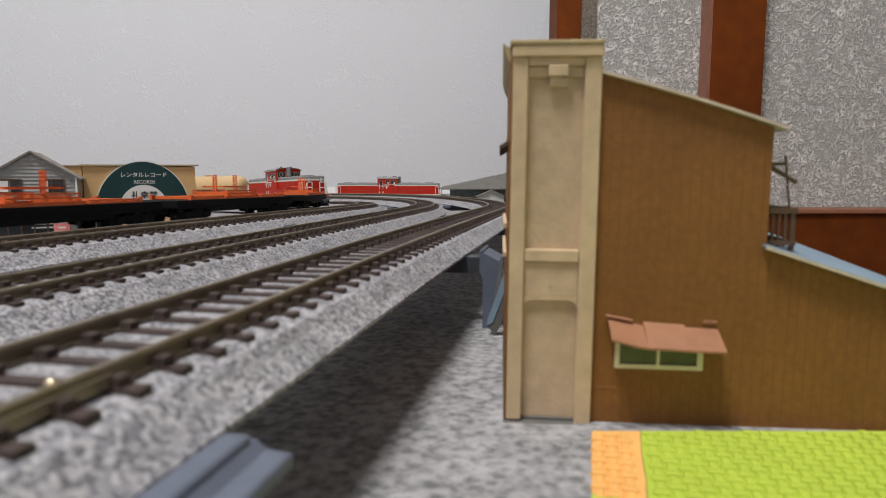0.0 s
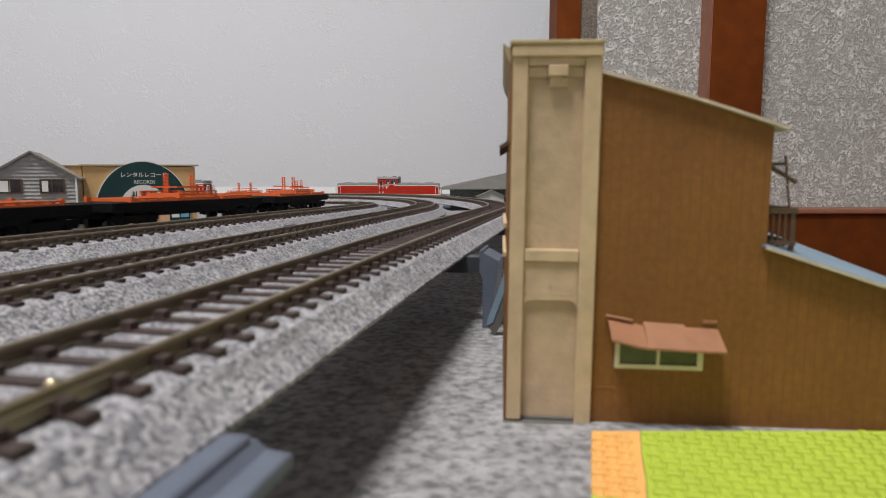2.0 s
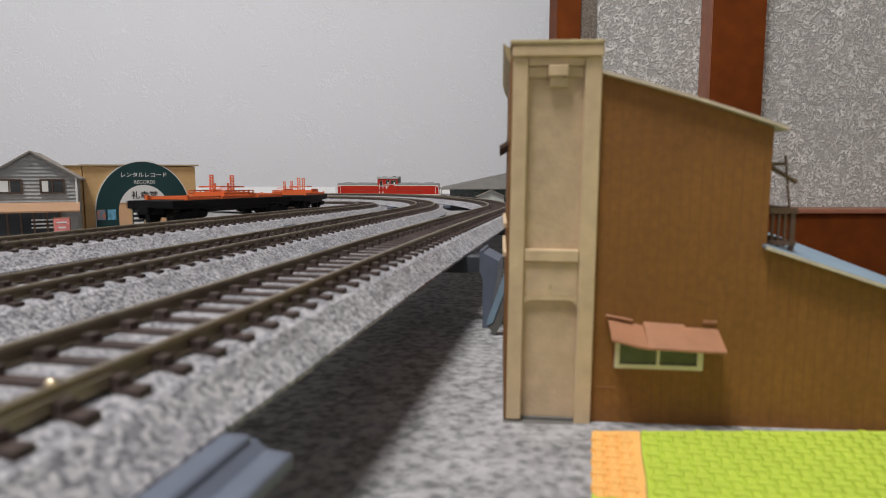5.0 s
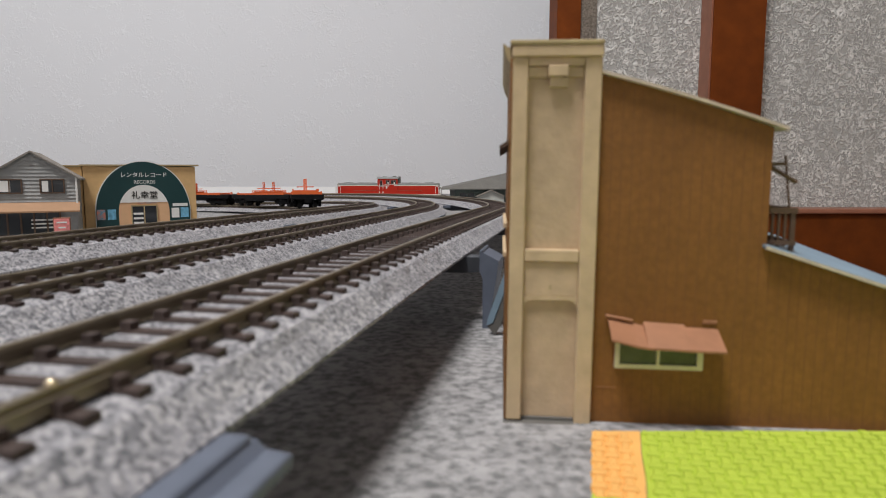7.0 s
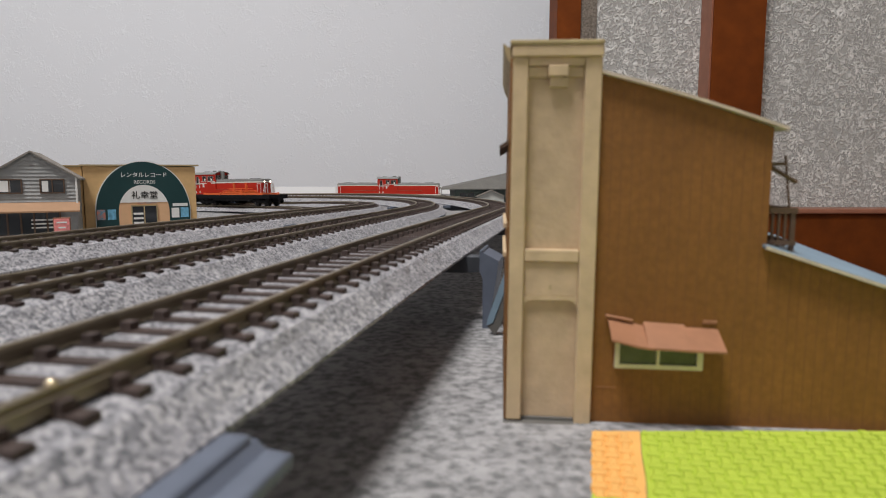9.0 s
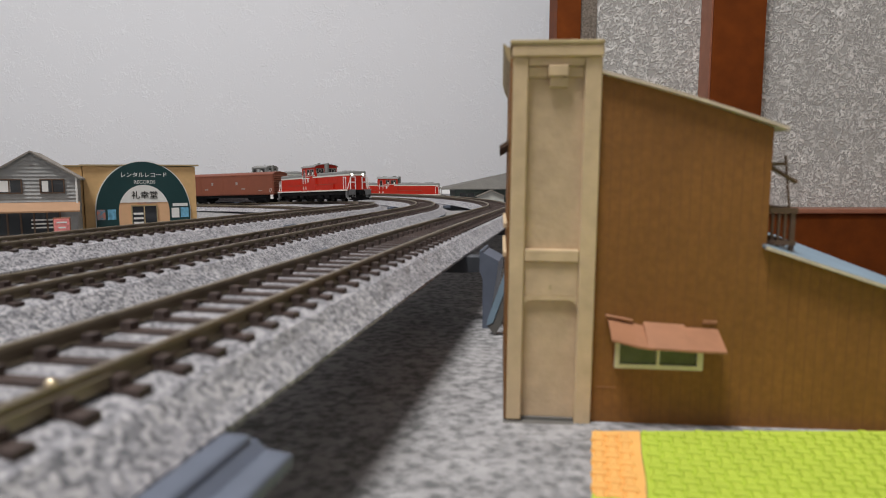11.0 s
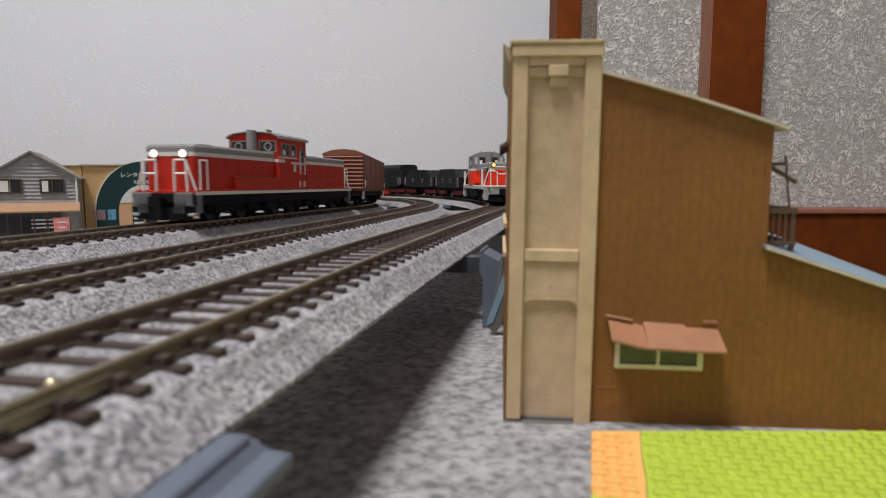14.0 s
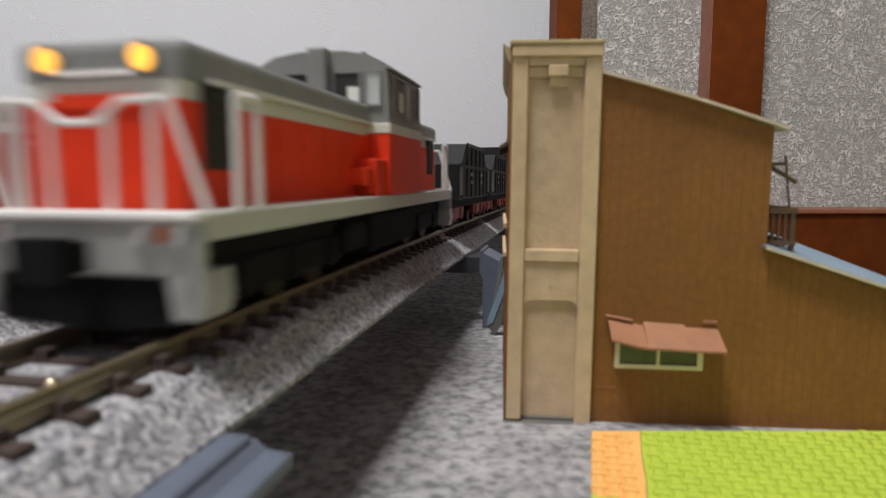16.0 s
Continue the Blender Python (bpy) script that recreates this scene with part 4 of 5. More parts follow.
def hopper(roofed):
    t = thing("hopper_wagon", "black hopper wagon" + (" with a rounded cover" if roofed else " with a high sloping middle"), "hopper wagon", group="black hopper train")
    part("underframe", rbox(-7.8, 7.8, -27, 27, 4.6, 6.6, r=0.2), BLACK, t)
    bm = bmesh.new()
    if roofed:
        prism(bm, [(-27, 9.0), (-22, 6.4), (-10, 5.2), (10, 5.2), (22, 6.4), (27, 9.0), (27, 18.4), (-27, 18.4)], "x", -9.0, 9.0)
    else:
        prism(bm, [(-26.5, 6.4), (26.5, 6.4), (26.5, 13.8), (22.0, 14.4), (15.5, 18.6), (-15.5, 18.6), (-22.0, 14.4), (-26.5, 13.8)], "x", -9.0, 9.0)
    body = part("body", bm, HOPPER, t)
    for x in (-1, 1):
        w0, w1 = sorted((x * 9.0, x * 9.35))
        for k in range(7):
            y = -22.5 + 7.5 * k
            top = 18.4 if roofed or abs(y) < 15.5 else 14.2
            block("side_rib", (w0, w1, y - 0.4, y + 0.4, 6.8, top), HOPPER, body)
        if roofed:
            block("top_rail", (w0, w1, -27, 27, 17.7, 18.6), HOPPER, body)
        else:
            block("top_rail", (w0, w1, -15.4, 15.4, 17.9, 18.8), HOPPER, body)
            block("waist_rail", (w0, w1, -26.5, 26.5, 13.2, 13.9), HOPPER, body)
        for y in (-24.6, 24.6):
            lad = bmesh.new()
            for d in (-1.0, 1.0):
                box(lad, min(x * 9.2, x * 9.5), max(x * 9.2, x * 9.5), y + d - 0.15, y + d + 0.15, 7.4, 13.4)
            for k in range(4):
                box(lad, min(x * 9.2, x * 9.5), max(x * 9.2, x * 9.5), y - 1.0, y + 1.0, 8.2 + 1.4 * k, 8.45 + 1.4 * k)
            part("ladder", lad, LETTER, body, "small pale ladder")
    if roofed:
        bm = bmesh.new()
        prism(bm, hood_section(9.0, 18.4, 23.6, 3.6), "y", -25, 25)
        part("cover", bm, HOPPER, t, "rounded black cover")
    for s in (-1, 1):
        for x in (-1, 1):
            w0, w1 = sorted((x * 9.36, x * 9.42))
            for z, half in ((11.6, 1.8), (9.8, 1.2)):
                block("stencil_bar", (w0, w1, s * 9 - half, s * 9 + half, z, z + 0.7), LETTER, t)
        bogie(t, s * 18, (-5, 5), HOPPER_RED)
        coupler(t, s * 27)
    return grow(t, 1.4 if roofed else 0.90, 1.0)


def lattice(bm, y0, y1, z0, z1, x):
    box(bm, x - 0.35, x + 0.35, y0, y1, z1 - 0.45, z1)
    box(bm, x - 0.35, x + 0.35, y0, y1, z0, z0 + 0.45)
    n = 6
    for k in range(n + 1):
        y = y0 + (y1 - y0) * k / n
        box(bm, x - 0.3, x + 0.3, y - 0.25, y + 0.25, z0, z1)


def flat_wagon():
    t = thing("flat_wagon", "black flat wagon carrying orange steel loading racks", "flat wagon", group="orange rack train")
    part("deck", rbox(-9.0, 9.0, -47.5, 47.5, 6.0, 8.8, r=0.2), BLACK, t)
    bm = bmesh.new()
    for x in (-8.6, 8.0):
        prism(bm, [(-46, 5.6), (-28, 5.6), (-22, 4.2), (22, 4.2), (28, 5.6), (46, 5.6), (46, 8.0), (-46, 8.0)], "x", x, x + 0.6)
    box(bm, -3, 3, -44, 44, 3.8, 6.2)
    part("side_girder", bm, BLACK, t)
    bm = bmesh.new()
    for x in (-8.2, 8.2):
        for y in (-30.0, 30.0):
            box(bm, x - 0.3, x + 0.3, y - 1.1, y + 1.1, 6.4, 7.4)
    part("stencil_bar", bm, PALE_GREY, t)
    tall = bmesh.new()
    for x in (-7.6, 7.6):
        lattice(tall, -12, 12, 10.0, 11.6, x)
        box(tall, x - 0.5, x + 0.5, -14, 14, 8.2, 9.2)
    for y in (-9, 9):
        box(tall, -7.6, 7.6, y - 0.6, y + 0.6, 9.4, 10.8)
    for y in (-8, 8):
        for x in (-0.6, 0.6):
            box(tall, x - 0.2, x + 0.2, y - 0.4, y + 0.4, 8.2, 17.8)
        for k in range(8):
            box(tall, -0.6, 0.6, y - 0.35, y + 0.35, 9.0 + 1.2 * k, 9.35 + 1.2 * k)
    for x in (-4.6, 4.6):
        box(tall, x - 0.4, x + 0.4, -9.4, 9.4, 12.6, 13.2)
        for y in (-8, 8):
            box(tall, min(0, x), max(0, x), y - 0.3, y + 0.3, 12.7, 13.1)
    for y in (-12, 12):
        box(tall, -8.2, 8.2, y - 0.6, y + 0.6, 8.2, 9.8)
    part("tall_rack", tall, RACK, t, "orange steel stake rack")
    for s in (-1, 1):
        low = bmesh.new()
        a, b = sorted((s * 15.5, s * 38))
        for x in (-8.0, 8.0):
            lattice(low, a, b, 8.2, 9.5, x)
            box(low, x - 0.5, x + 0.5, s * 37.6 - 0.7, s * 37.6 + 0.7, 6.2, 10.0)
        for k in range(4):
            y = a + (b - a) * (k + 0.5) / 4
            box(low, -8.0, 8.0, y - 0.6, y + 0.6, 8.4, 9.4)
        part("low_rack", low, RACK, t, "low orange lattice rack")
        bogie(t, s * 34, (-6, 6))
        coupler(t, s * 47.5)
    for ob in t.children:
        if ob.name.startswith(("tall_rack", "low_rack")):
            for v in ob.data.vertices:
                v.co.z += 0.0006
    return t


def tank_wagon():
    t = thing("tank_wagon", "ochre tank wagon with rounded ends", "tank wagon", group="orange rack train")
    bm = bmesh.new()
    prof = [(-40, 3), (-39, 6.2), (-36, 8.2), (-30, 8.6), (30, 8.6), (36, 8.2), (39, 6.2), (40, 3)]
    n = 20
    rings = [[bm.verts.new((r * math.cos(k * math.tau / n), y, 15.6 + r * math.sin(k * math.tau / n))) for k in range(n)] for y, r in prof]
    for a, b in zip(rings, rings[1:]):
        for k in range(n):
            bm.faces.new((a[k], a[(k + 1) % n], b[(k + 1) % n], b[k]))
    bm.faces.new(rings[0])
    bm.faces.new(rings[-1][::-1])
    part("tank", bm, TANK, t, smooth=True)
    part("underframe", rbox(-6, 6, -43, 43, 4.6, 7.4, r=0.2), BLACK, t)
    bm = bmesh.new()
    rod(bm, (0, 0, 23.5), (0, 0, 25.2), 2.6, 16)
    part("dome", bm, TANK, t)
    for s in (-1, 1):
        bogie(t, s * 30, (-6, 6))
        coupler(t, s * 43)
        part("handrail", pipe([(-6, s * 42, 7.4), (-6, s * 42, 12), (6, s * 42, 12), (6, s * 42, 7.4)], 0.25, 6), RAILING, t)
    return t

# ---------------------------------------------------------------- the big shop beside the track


def tall_shop():
    at = settled(0.00992, 0.1019, -5.17, 0.5)
    t = thing("shop_building", "brown and tan model shop with a tall false front", "model building", at=at)
    deep = 46.0
    # real plate, but darkened and brought forward to paint the shadow before the wall
    part("base_plate", rbox(0.0, 82, -1.5, deep, -0.55, 0.1, r=0.12), BASE_GREY, t, "dark grey base plate, its front lip painting in shade")
    # false front seen edge on: a box of card with a sunken panel between two raised pilasters
    front = part("front_tower", rbox(0.9, 13.4, 0.6, deep, 0.5, 59.4, r=0.15), TAN, t, "tan card front tower")
    block("facing_board", (0.1, 0.4, -0.6, deep, 0.5, 58.0), BROWN, front, "brown edge of the shop front")
    for x0, x1 in ((0.45, 2.85), (11.5, 14.1)):
        part("pilaster", rbox(x0, x1, -0.7, 3.0, 0.3 if x0 < 5 else -0.2, 58.2, r=0.2), TAN_TRIM, front, "raised tan pilaster")
    part("cross_bar", rbox(2.9, 11.45, -0.55, 1.2, 26.45, 28.45, r=0.2), TAN_TRIM, front)
    bm = bmesh.new()
    pts = [(2.9, 18.9), (3.1, 19.5), (3.6, 20.0), (4.3, 20.25), (10.1, 20.25), (10.8, 20.0), (11.25, 19.5), (11.45, 18.9), (11.45, 20.9), (2.9, 20.9)]
    prism(bm, pts, "y", -0.15, 1.0)
    part("panel_arch", bm, TAN_TRIM, front)
    part("panel", rbox(2.9, 11.45, -0.1, 1.0, 20.9, 26.4, r=0.1), TAN, front)
    block("nail_mark", (7.0, 7.25, -0.16, -0.08, 22.0, 22.7), CAP, front)
    part("band", rbox(2.9, 11.45, -0.55, 1.2, 56.95, 58.2, r=0.12), TAN_TRIM, front)
    part("ledge", rbox(2.9, 11.45, 0.0, 1.2, 55.25, 56.9, r=0.1), TAN_TRIM, front)
    part("dentil", rbox(5.9, 8.95, -1.1, 1.2, 55.3, 57.0, r=0.15), TAN_TRIM, front)
    part("dentil", rbox(6.15, 9.05, -0.5, 1.2, 53.7, 55.3, r=0.15), TAN_TRIM, front)
    part("skirting", rbox(2.9, 11.45, 0.1, 0.9, 0.0, 0.6, r=0.1), BASE_GREY, front)
    part("cornice", rbox(0.3, 14.2, -1.2, deep + 0.5, 58.2, 60.0, r=0.25), TAN_TRIM, front, "tan cornice")
    part("parapet_cap", rbox(0.0, 14.2, -1.4, deep + 0.8, 60.0, 60.7, r=0.2), CAP, front, "thin cap board")
    bm = bmesh.new()
    prism(bm, [(-1.1, 60.5), (-0.1, 59.9), (0.2, 58.6), (0.2, 57.2), (-0.5, 58.4)], "y", 0.5, deep)
    part("front_cornice", bm, CAP, front)
    bm = bmesh.new()
    prism(bm, [(-1.4, 44.9), (0.1, 45.9), (0.1, 45.2), (-1.4, 44.4)], "y", 3, deep - 4)
    part("sign_hood", bm, IRON, front, "dark little hood over the shop front")
    for z in (26.0, 31.0):
        part("front_sill", rbox(-0.5, 0.9, 8, deep - 8, z, z + 1.0, r=0.2), TAN_TRIM, front)
    # brown side: printed vertical boards
    bm = bmesh.new()
    prism(bm, [(13.4, 0.2), (80, 0.2), (80, 17.4), (40.2, 29.2), (40.2, 47.7), (27.5, 52.0), (13.8, 56.0), (13.4, 56.0)], "y", 0.3, deep - 0.5)
    wall = part("side_wall", bm, BROWN, t, "brown printed board side wall")
    rng = random.Random(3)
    x = 16.0
    while x < 79:
        top = 55.6 - (x - 14.2) * 9.0 / 26.4 if x < 40.0 else 29.0 - (x - 40.2) * 11.8 / 39.8
        w = 0.10 + 0.05 * rng.random()
        block("board_joint", (x, x + w, 0.275, 0.31, 1.0, top - 0.5), BROWN_LINE, wall)
        x += 1.55 + rng.uniform(-0.12, 0.12)
    # upper roof, slightly sagging, with a pale card edge
    bm = bmesh.new()
    top, bot = [], []
    for k in range(13):
        u = k / 12
        xx = 14.1 + u * 27.9
        z = 56.0 - u * 8.5 + 1.3 * (0.25 - (u - 0.5) ** 2)
        top.append((xx, z + 0.2))
        bot.append((xx, z - 0.25))
    prism(bm, top + bot[::-1], "y", -0.9, deep + 1)
    part("upper_roof", bm, ROOF_EDGE, t, "pale thin card roof")
    # lower blue roof
    bm = bmesh.new()
    prism(bm, [(39.6, 29.2), (82, 15.6), (82, 16.2), (39.6, 29.8)], "y", -1.2, deep + 1)
    for v in bm.verts:
        v.co.z += max(0.0, v.co.y) * (0.115 - 0.0019 * (v.co.x - 40))
    lower = part("lower_roof", bm, BLUE_ROOF, t, "pale blue tin roof")
    part("roof_edge", prism(bmesh.new(), [(39.5, 29.25), (82.2, 15.65), (82.2, 16.15), (39.5, 29.75)], "y", -1.5, -1.2), ROOF_EDGE, lower)
    # awning over the little window
    aw = bmesh.new()
    rng = random.Random(5)
    strips = ((16.4, 20.4, 17.7, 16.8, 15.2, 14.3), (20.4, 22.0, 16.8, 16.5, 14.3, 14.1), (22.0, 28.4, 17.1, 16.8, 14.1, 13.9), (28.4, 33.6, 16.4, 16.2, 13.9, 13.8))
    for x0, x1, za, zb, zc, zd in strips:
        v = [aw.verts.new(p) for p in ((x0, 0.2, za), (x1, 0.2, zb), (x1, -4.6, zd), (x0, -4.6, zc),
                                       (x0, 0.2, za - 0.35), (x1, 0.2, zb - 0.35), (x1, -4.6, zd - 0.35), (x0, -4.6, zc - 0.35))]
        for f in ((0, 1, 2, 3), (7, 6, 5, 4), (0, 4, 5, 1), (1, 5, 6, 2), (2, 6, 7, 3), (3, 7, 4, 0)):
            aw.faces.new([v[i] for i in f])
    part("awning", aw, SALMON, t, "torn salmon tin awning")
    part("awning_curl", pipe([(16.0, -0.3, 18.0), (18.4, -0.2, 17.6), (20.2, -0.1, 17.2)], 0.32, 6), SALMON, t)
    part("card_scrap", rbox(31.2, 33.4, 0.0, 0.3, 17.0, 17.6, r=0.1), SALMON, t, "torn scrap of salmon card")
    block("scratch", (15.0, 18.2, 0.24, 0.3, 6.0, 6.12), SALMON, wall)
    win = part("window", rbox(18.2, 31.0, -0.05, 0.3, 10.1, 14.4, r=0.05), GREEN_PANE, t, "low window with greenish panes")
    fr = bmesh.new()
    for d in ((17.7, 31.4, 9.5, 10.2), (17.7, 31.4, 14.2, 14.8), (17.7, 18.4, 10.2, 14.2), (30.5, 31.4, 10.2, 14.2), (24.2, 24.7, 10.2, 14.2)):
        box(fr, d[0], d[1], -0.45, 0.2, d[2], d[3])
    part("window_frame", fr, CREAM, win, "cream window frame")
    # rear balcony: brown railing and a leaning pole with cross pieces
    bal = bmesh.new()
    for y in (2.0, 12.0, 22.0):
        box(bal, 44.3, 45.0, y, y + 0.6, 27.6, 35.0)
    box(bal, 41.0, 45.2, 1.8, 2.5, 34.6, 35.5)
    box(bal, 41.0, 45.2, 1.8, 2.5, 29.6, 30.3)
    for k in range(4):
        xx = 41.4 + k * 0.95
        box(bal, xx, xx + 0.35, 1.9, 2.4, 29.4, 35.2)
    box(bal, 44.4, 45.1, 2, 24, 34.6, 35.5)
    box(bal, 44.4, 45.1, 2, 24, 29.6, 30.3)
    part("balcony_rail", bal, IRON, t, "dark brown balcony railing")
    arm = bmesh.new()
    rod(arm, (44.0, 2.2, 35.2), (42.9, 2.2, 43.6), 0.2, 8)
    rod(arm, (40.4, 2.2, 42.0), (44.8, 2.2, 39.4), 0.34, 8)
    rod(arm, (40.8, 2.2, 42.2), (43.0, 2.2, 42.3), 0.3, 8)
    part("drying_pole", arm, IRON, t, "crooked drying pole")


def leaning_plate():
    at = settled(0.0152, 0.158, -20)
    t = thing("model_signboard", "pale blue card plate leaning beside the shop front", "card plate", at=at)
    bm = bmesh.new()
    prism(bm, [(-4.1, 2.4), (-2.5, 3.2), (1.2, 13.6), (3.2, 20.0), (2.0, 20.0), (0.4, 16.2), (-3.9, 4.0)], "y", -0.8, 1.2)
    part("plate", bm, BLUE_ROOF, t)
    bm = bmesh.new()
    prism(bm, [(-4.0, 2.2), (-2.0, 0.0), (-0.5, 3.0), (0.8, 7.0), (3.6, 12.0), (3.6, 20.0), (3.3, 20.0), (1.3, 13.5), (-2.4, 3.1)], "y", -0.6, 0.4)
    part("plate_foot", bm, BASE_GREY, t)


def mats():
    """Foam mats in front of the shop, with a basket-weave relief."""
    at = settled(0.0186, 0.0758, -13.07)

    def seam(y):
        return 6.6 + 0.035 * y + 0.12 * math.sin(y * 0.33)

    def far(x):
        return 20.4 + 0.232 * x
    for lab, mat, lo, hi in (("orange foam border mat with a woven relief", MAT_ORANGE, 0.0, None),
                             ("bright green foam floor mat with a woven relief", MAT_GREEN, None, 84.0)):
        t = thing("foam_mat", lab, "foam mat", group="foam mats", at=at)
        side = [(seam(y), y) for y in [-2.6 + 2 * k for k in range(11)]] + [(seam(20.0), far(seam(20.0)))]
        if hi is None:
            pts = [(0.0, 0.3)] + [(x - 0.06, y) for x, y in side] + [(0.0, far(0.0))]
        else:
            pts = [(hi, -60), (hi, far(hi))] + [(x + 0.06, y) for x, y in side[::-1]] + [(0.0, 0.18), (0.0, -60)]
        part("mat_sheet", prism(bmesh.new(), pts, "z", 0.02, 0.55), mat, t)
        weave = bmesh.new()
        p = 1.9
        for j in range(-16, 24):
            for i in range(0, 44):
                cx, cy = (i + 0.5) * p, j * p
                tan_side = cx < seam(cy) and cy > 0.2 - 0.41 * cx
                if cy > far(cx) - 1.1 or abs(cx - seam(cy)) < 0.8 and cy > -2.6 or tan_side != (hi is None):
                    continue
                a, b = (1.12, 0.62) if (i + j) % 2 else (0.62, 1.12)
                rings = []
                for f, z in ((1.0, 0.45), (0.86, 0.86), (0.6, 0.98)):
                    rings.append([weave.verts.new((cx + sx * a * f, cy + sy * b * f, z)) for sx, sy in ((-1, -1), (1, -1), (1, 1), (-1, 1))])
                for q, k in zip(rings, rings[1:]):
                    for n in range(4):
                        weave.faces.new((q[n], q[(n + 1) % 4], k[(n + 1) % 4], k[n]))
                weave.faces.new(rings[-1])
        tagged(part("weave", weave, mat, t), kind="stuff")


# ---------------------------------------------------------------- the little street


def record_shop():
    """Front wall along local x, facing local -y, base on the carpet."""
    at = settled(-0.2085, 0.372, 30)
    t = thing("record_shop", "ochre record shop with a round dark green sign", "model building", at=at)
    w, h, d = 61.5, 45.8, 40.0
    part("wall", rbox(0, w, 0, d, 0, h, r=0.3), SHOP_TAN, t, "ochre walls")
    bm = bmesh.new()
    prism(bm, [(-1.5, h), (w + 2.0, h + 0.4), (w + 2.0, h + 1.3), (-1.5, h + 0.9)], "y", -1.2, d + 1)
    part("roof", bm, CAP, t, "thin brown flat roof")
    cx, r = 31.5, 30.0
    cz = 18.6

    def arch(rad, y0, y1, mat, name, lab, sx=0.86):
        pts = [(cx + rad * sx, 0.2)] + [(cx + rad * sx * math.cos(a), cz + rad * math.sin(a)) for a in [k / 40 * math.pi for k in range(41)]] + [(cx - rad * sx, 0.2)]
        return part(name, prism(bmesh.new(), pts, "y", y0, y1), mat, t, lab)
    sign = arch(r + 0.6, -1.0, 0.0, PAPER_WHITE, "sign_rim", "white rim of the sign")
    arch(r, -1.5, -1.0, SIGN_GREEN, "sign_board", "dark green semicircular sign board")
    arch(16.2, -1.9, -1.5, SIGN_PEACH, "sign_arch", "peach inner arch")
    pts = [(cx + 14.0 * math.cos(a), cz + 16.2 * math.sin(a)) for a in [radians(10) + k / 30 * radians(160) for k in range(31)]]
    pts = [p for p in pts if p[1] > cz + 5]
    part("name_panel", prism(bmesh.new(), pts, "y", -2.1, -1.9), PAPER_WHITE, t, "white name panel")
    face = Matrix.Rotation(radians(90), 4, "X")

    def write(name, text, size, mat, x, z, y=-1.58, sx=1.0):
        return lettering(name, text, size, mat, t, Matrix.Translation((x * MM, y * MM, z * MM)) @ face @ Matrix.Diagonal((sx, 1, 1, 1)))
    write("sign_writing", "\u30ec\u30f3\u30bf\u30eb\u30ec\u30b3\u30fc\u30c9", 3.25, PAPER_WHITE, cx + 0.6, 40.6)
    write("sign_writing", "RECORDS", 2.7, PAPER_WHITE, cx + 0.8, 36.4)
    write("sign_writing", "\u793c\u5e78\u5802", 4.9, INK, cx + 0.4, 28.4, -2.21)
    block("small_print", (cx - 4, cx + 7, -2.16, -2.1, 23.6, 24.1), POSTER_MIX, t)
    door = part("door", rbox(cx - 6.8, cx + 6.6, -2.3, -1.8, 0.4, 22.2, r=0.1), DARK_GLASS, t, "dark glass double door")
    fr = bmesh.new()
    for dd in ((cx - 7.3, cx - 6.7, 0.4, 22.6), (cx + 6.5, cx + 7.1, 0.4, 22.6), (cx - 0.5, cx + 0.1, 0.4, 22.2), (cx - 7.3, cx + 7.1, 22.0, 22.7)):
        box(fr, dd[0], dd[1], -2.6, -1.9, dd[2], dd[3])
    part("door_frame", fr, CAP, door)
    for z in (11.5, 14.2, 17.0):
        block("shelf", (cx - 6.2, cx - 0.8, -2.42, -2.3, z, z + 1.2), PAPER_WHITE, door)
    for x, mat in ((8.2, POSTER_MIX), (13.8, POSTER_BLUE)):
        block("poster", (x - 2.2, x + 2.2, -1.62, -1.5, 14.4, 20.4), mat, t)
    block("poster", (46.6, 51.0, -1.62, -1.5, 14.6, 20.6), PAPER_WHITE, t)
    block("poster", (51.8, 56.4, -1.62, -1.5, 14.8, 20.8), POSTER_BLUE, t)
    block("poster", (47.4, 56.0, -1.62, -1.5, 21.6, 23.4), PAPER_WHITE, t)
    part("annex", rbox(-9.5, -0.3, 0.8, d, 0, h - 0.4, r=0.3), SHOP_TAN, t, "narrow ochre side bay")
    part("annex_roof", rbox(-11.0, -0.3, 0.2, d + 1, h - 0.35, h + 0.5, r=0.1), CAP, t)
    block("side_door", (-9.2, -5.2, 0.6, 0.85, 0.0, 20.5), DARK_ROOM, t, "dark side doorway")
    part("side_hood", rbox(-9.4, -1.8, -1.4, 0.8, 22.0, 28.2, r=0.2), PALE_WOOD, t, "brown boxed hood over the side door")
    win = block("window", (-3.9, -1.5, 0.5, 0.8, 30, 38), DARK_GLASS, t)
    block("window_frame", (-4.4, -3.9, 0.3, 0.9, 29.4, 38.6), PAPER_WHITE, win)
    return t


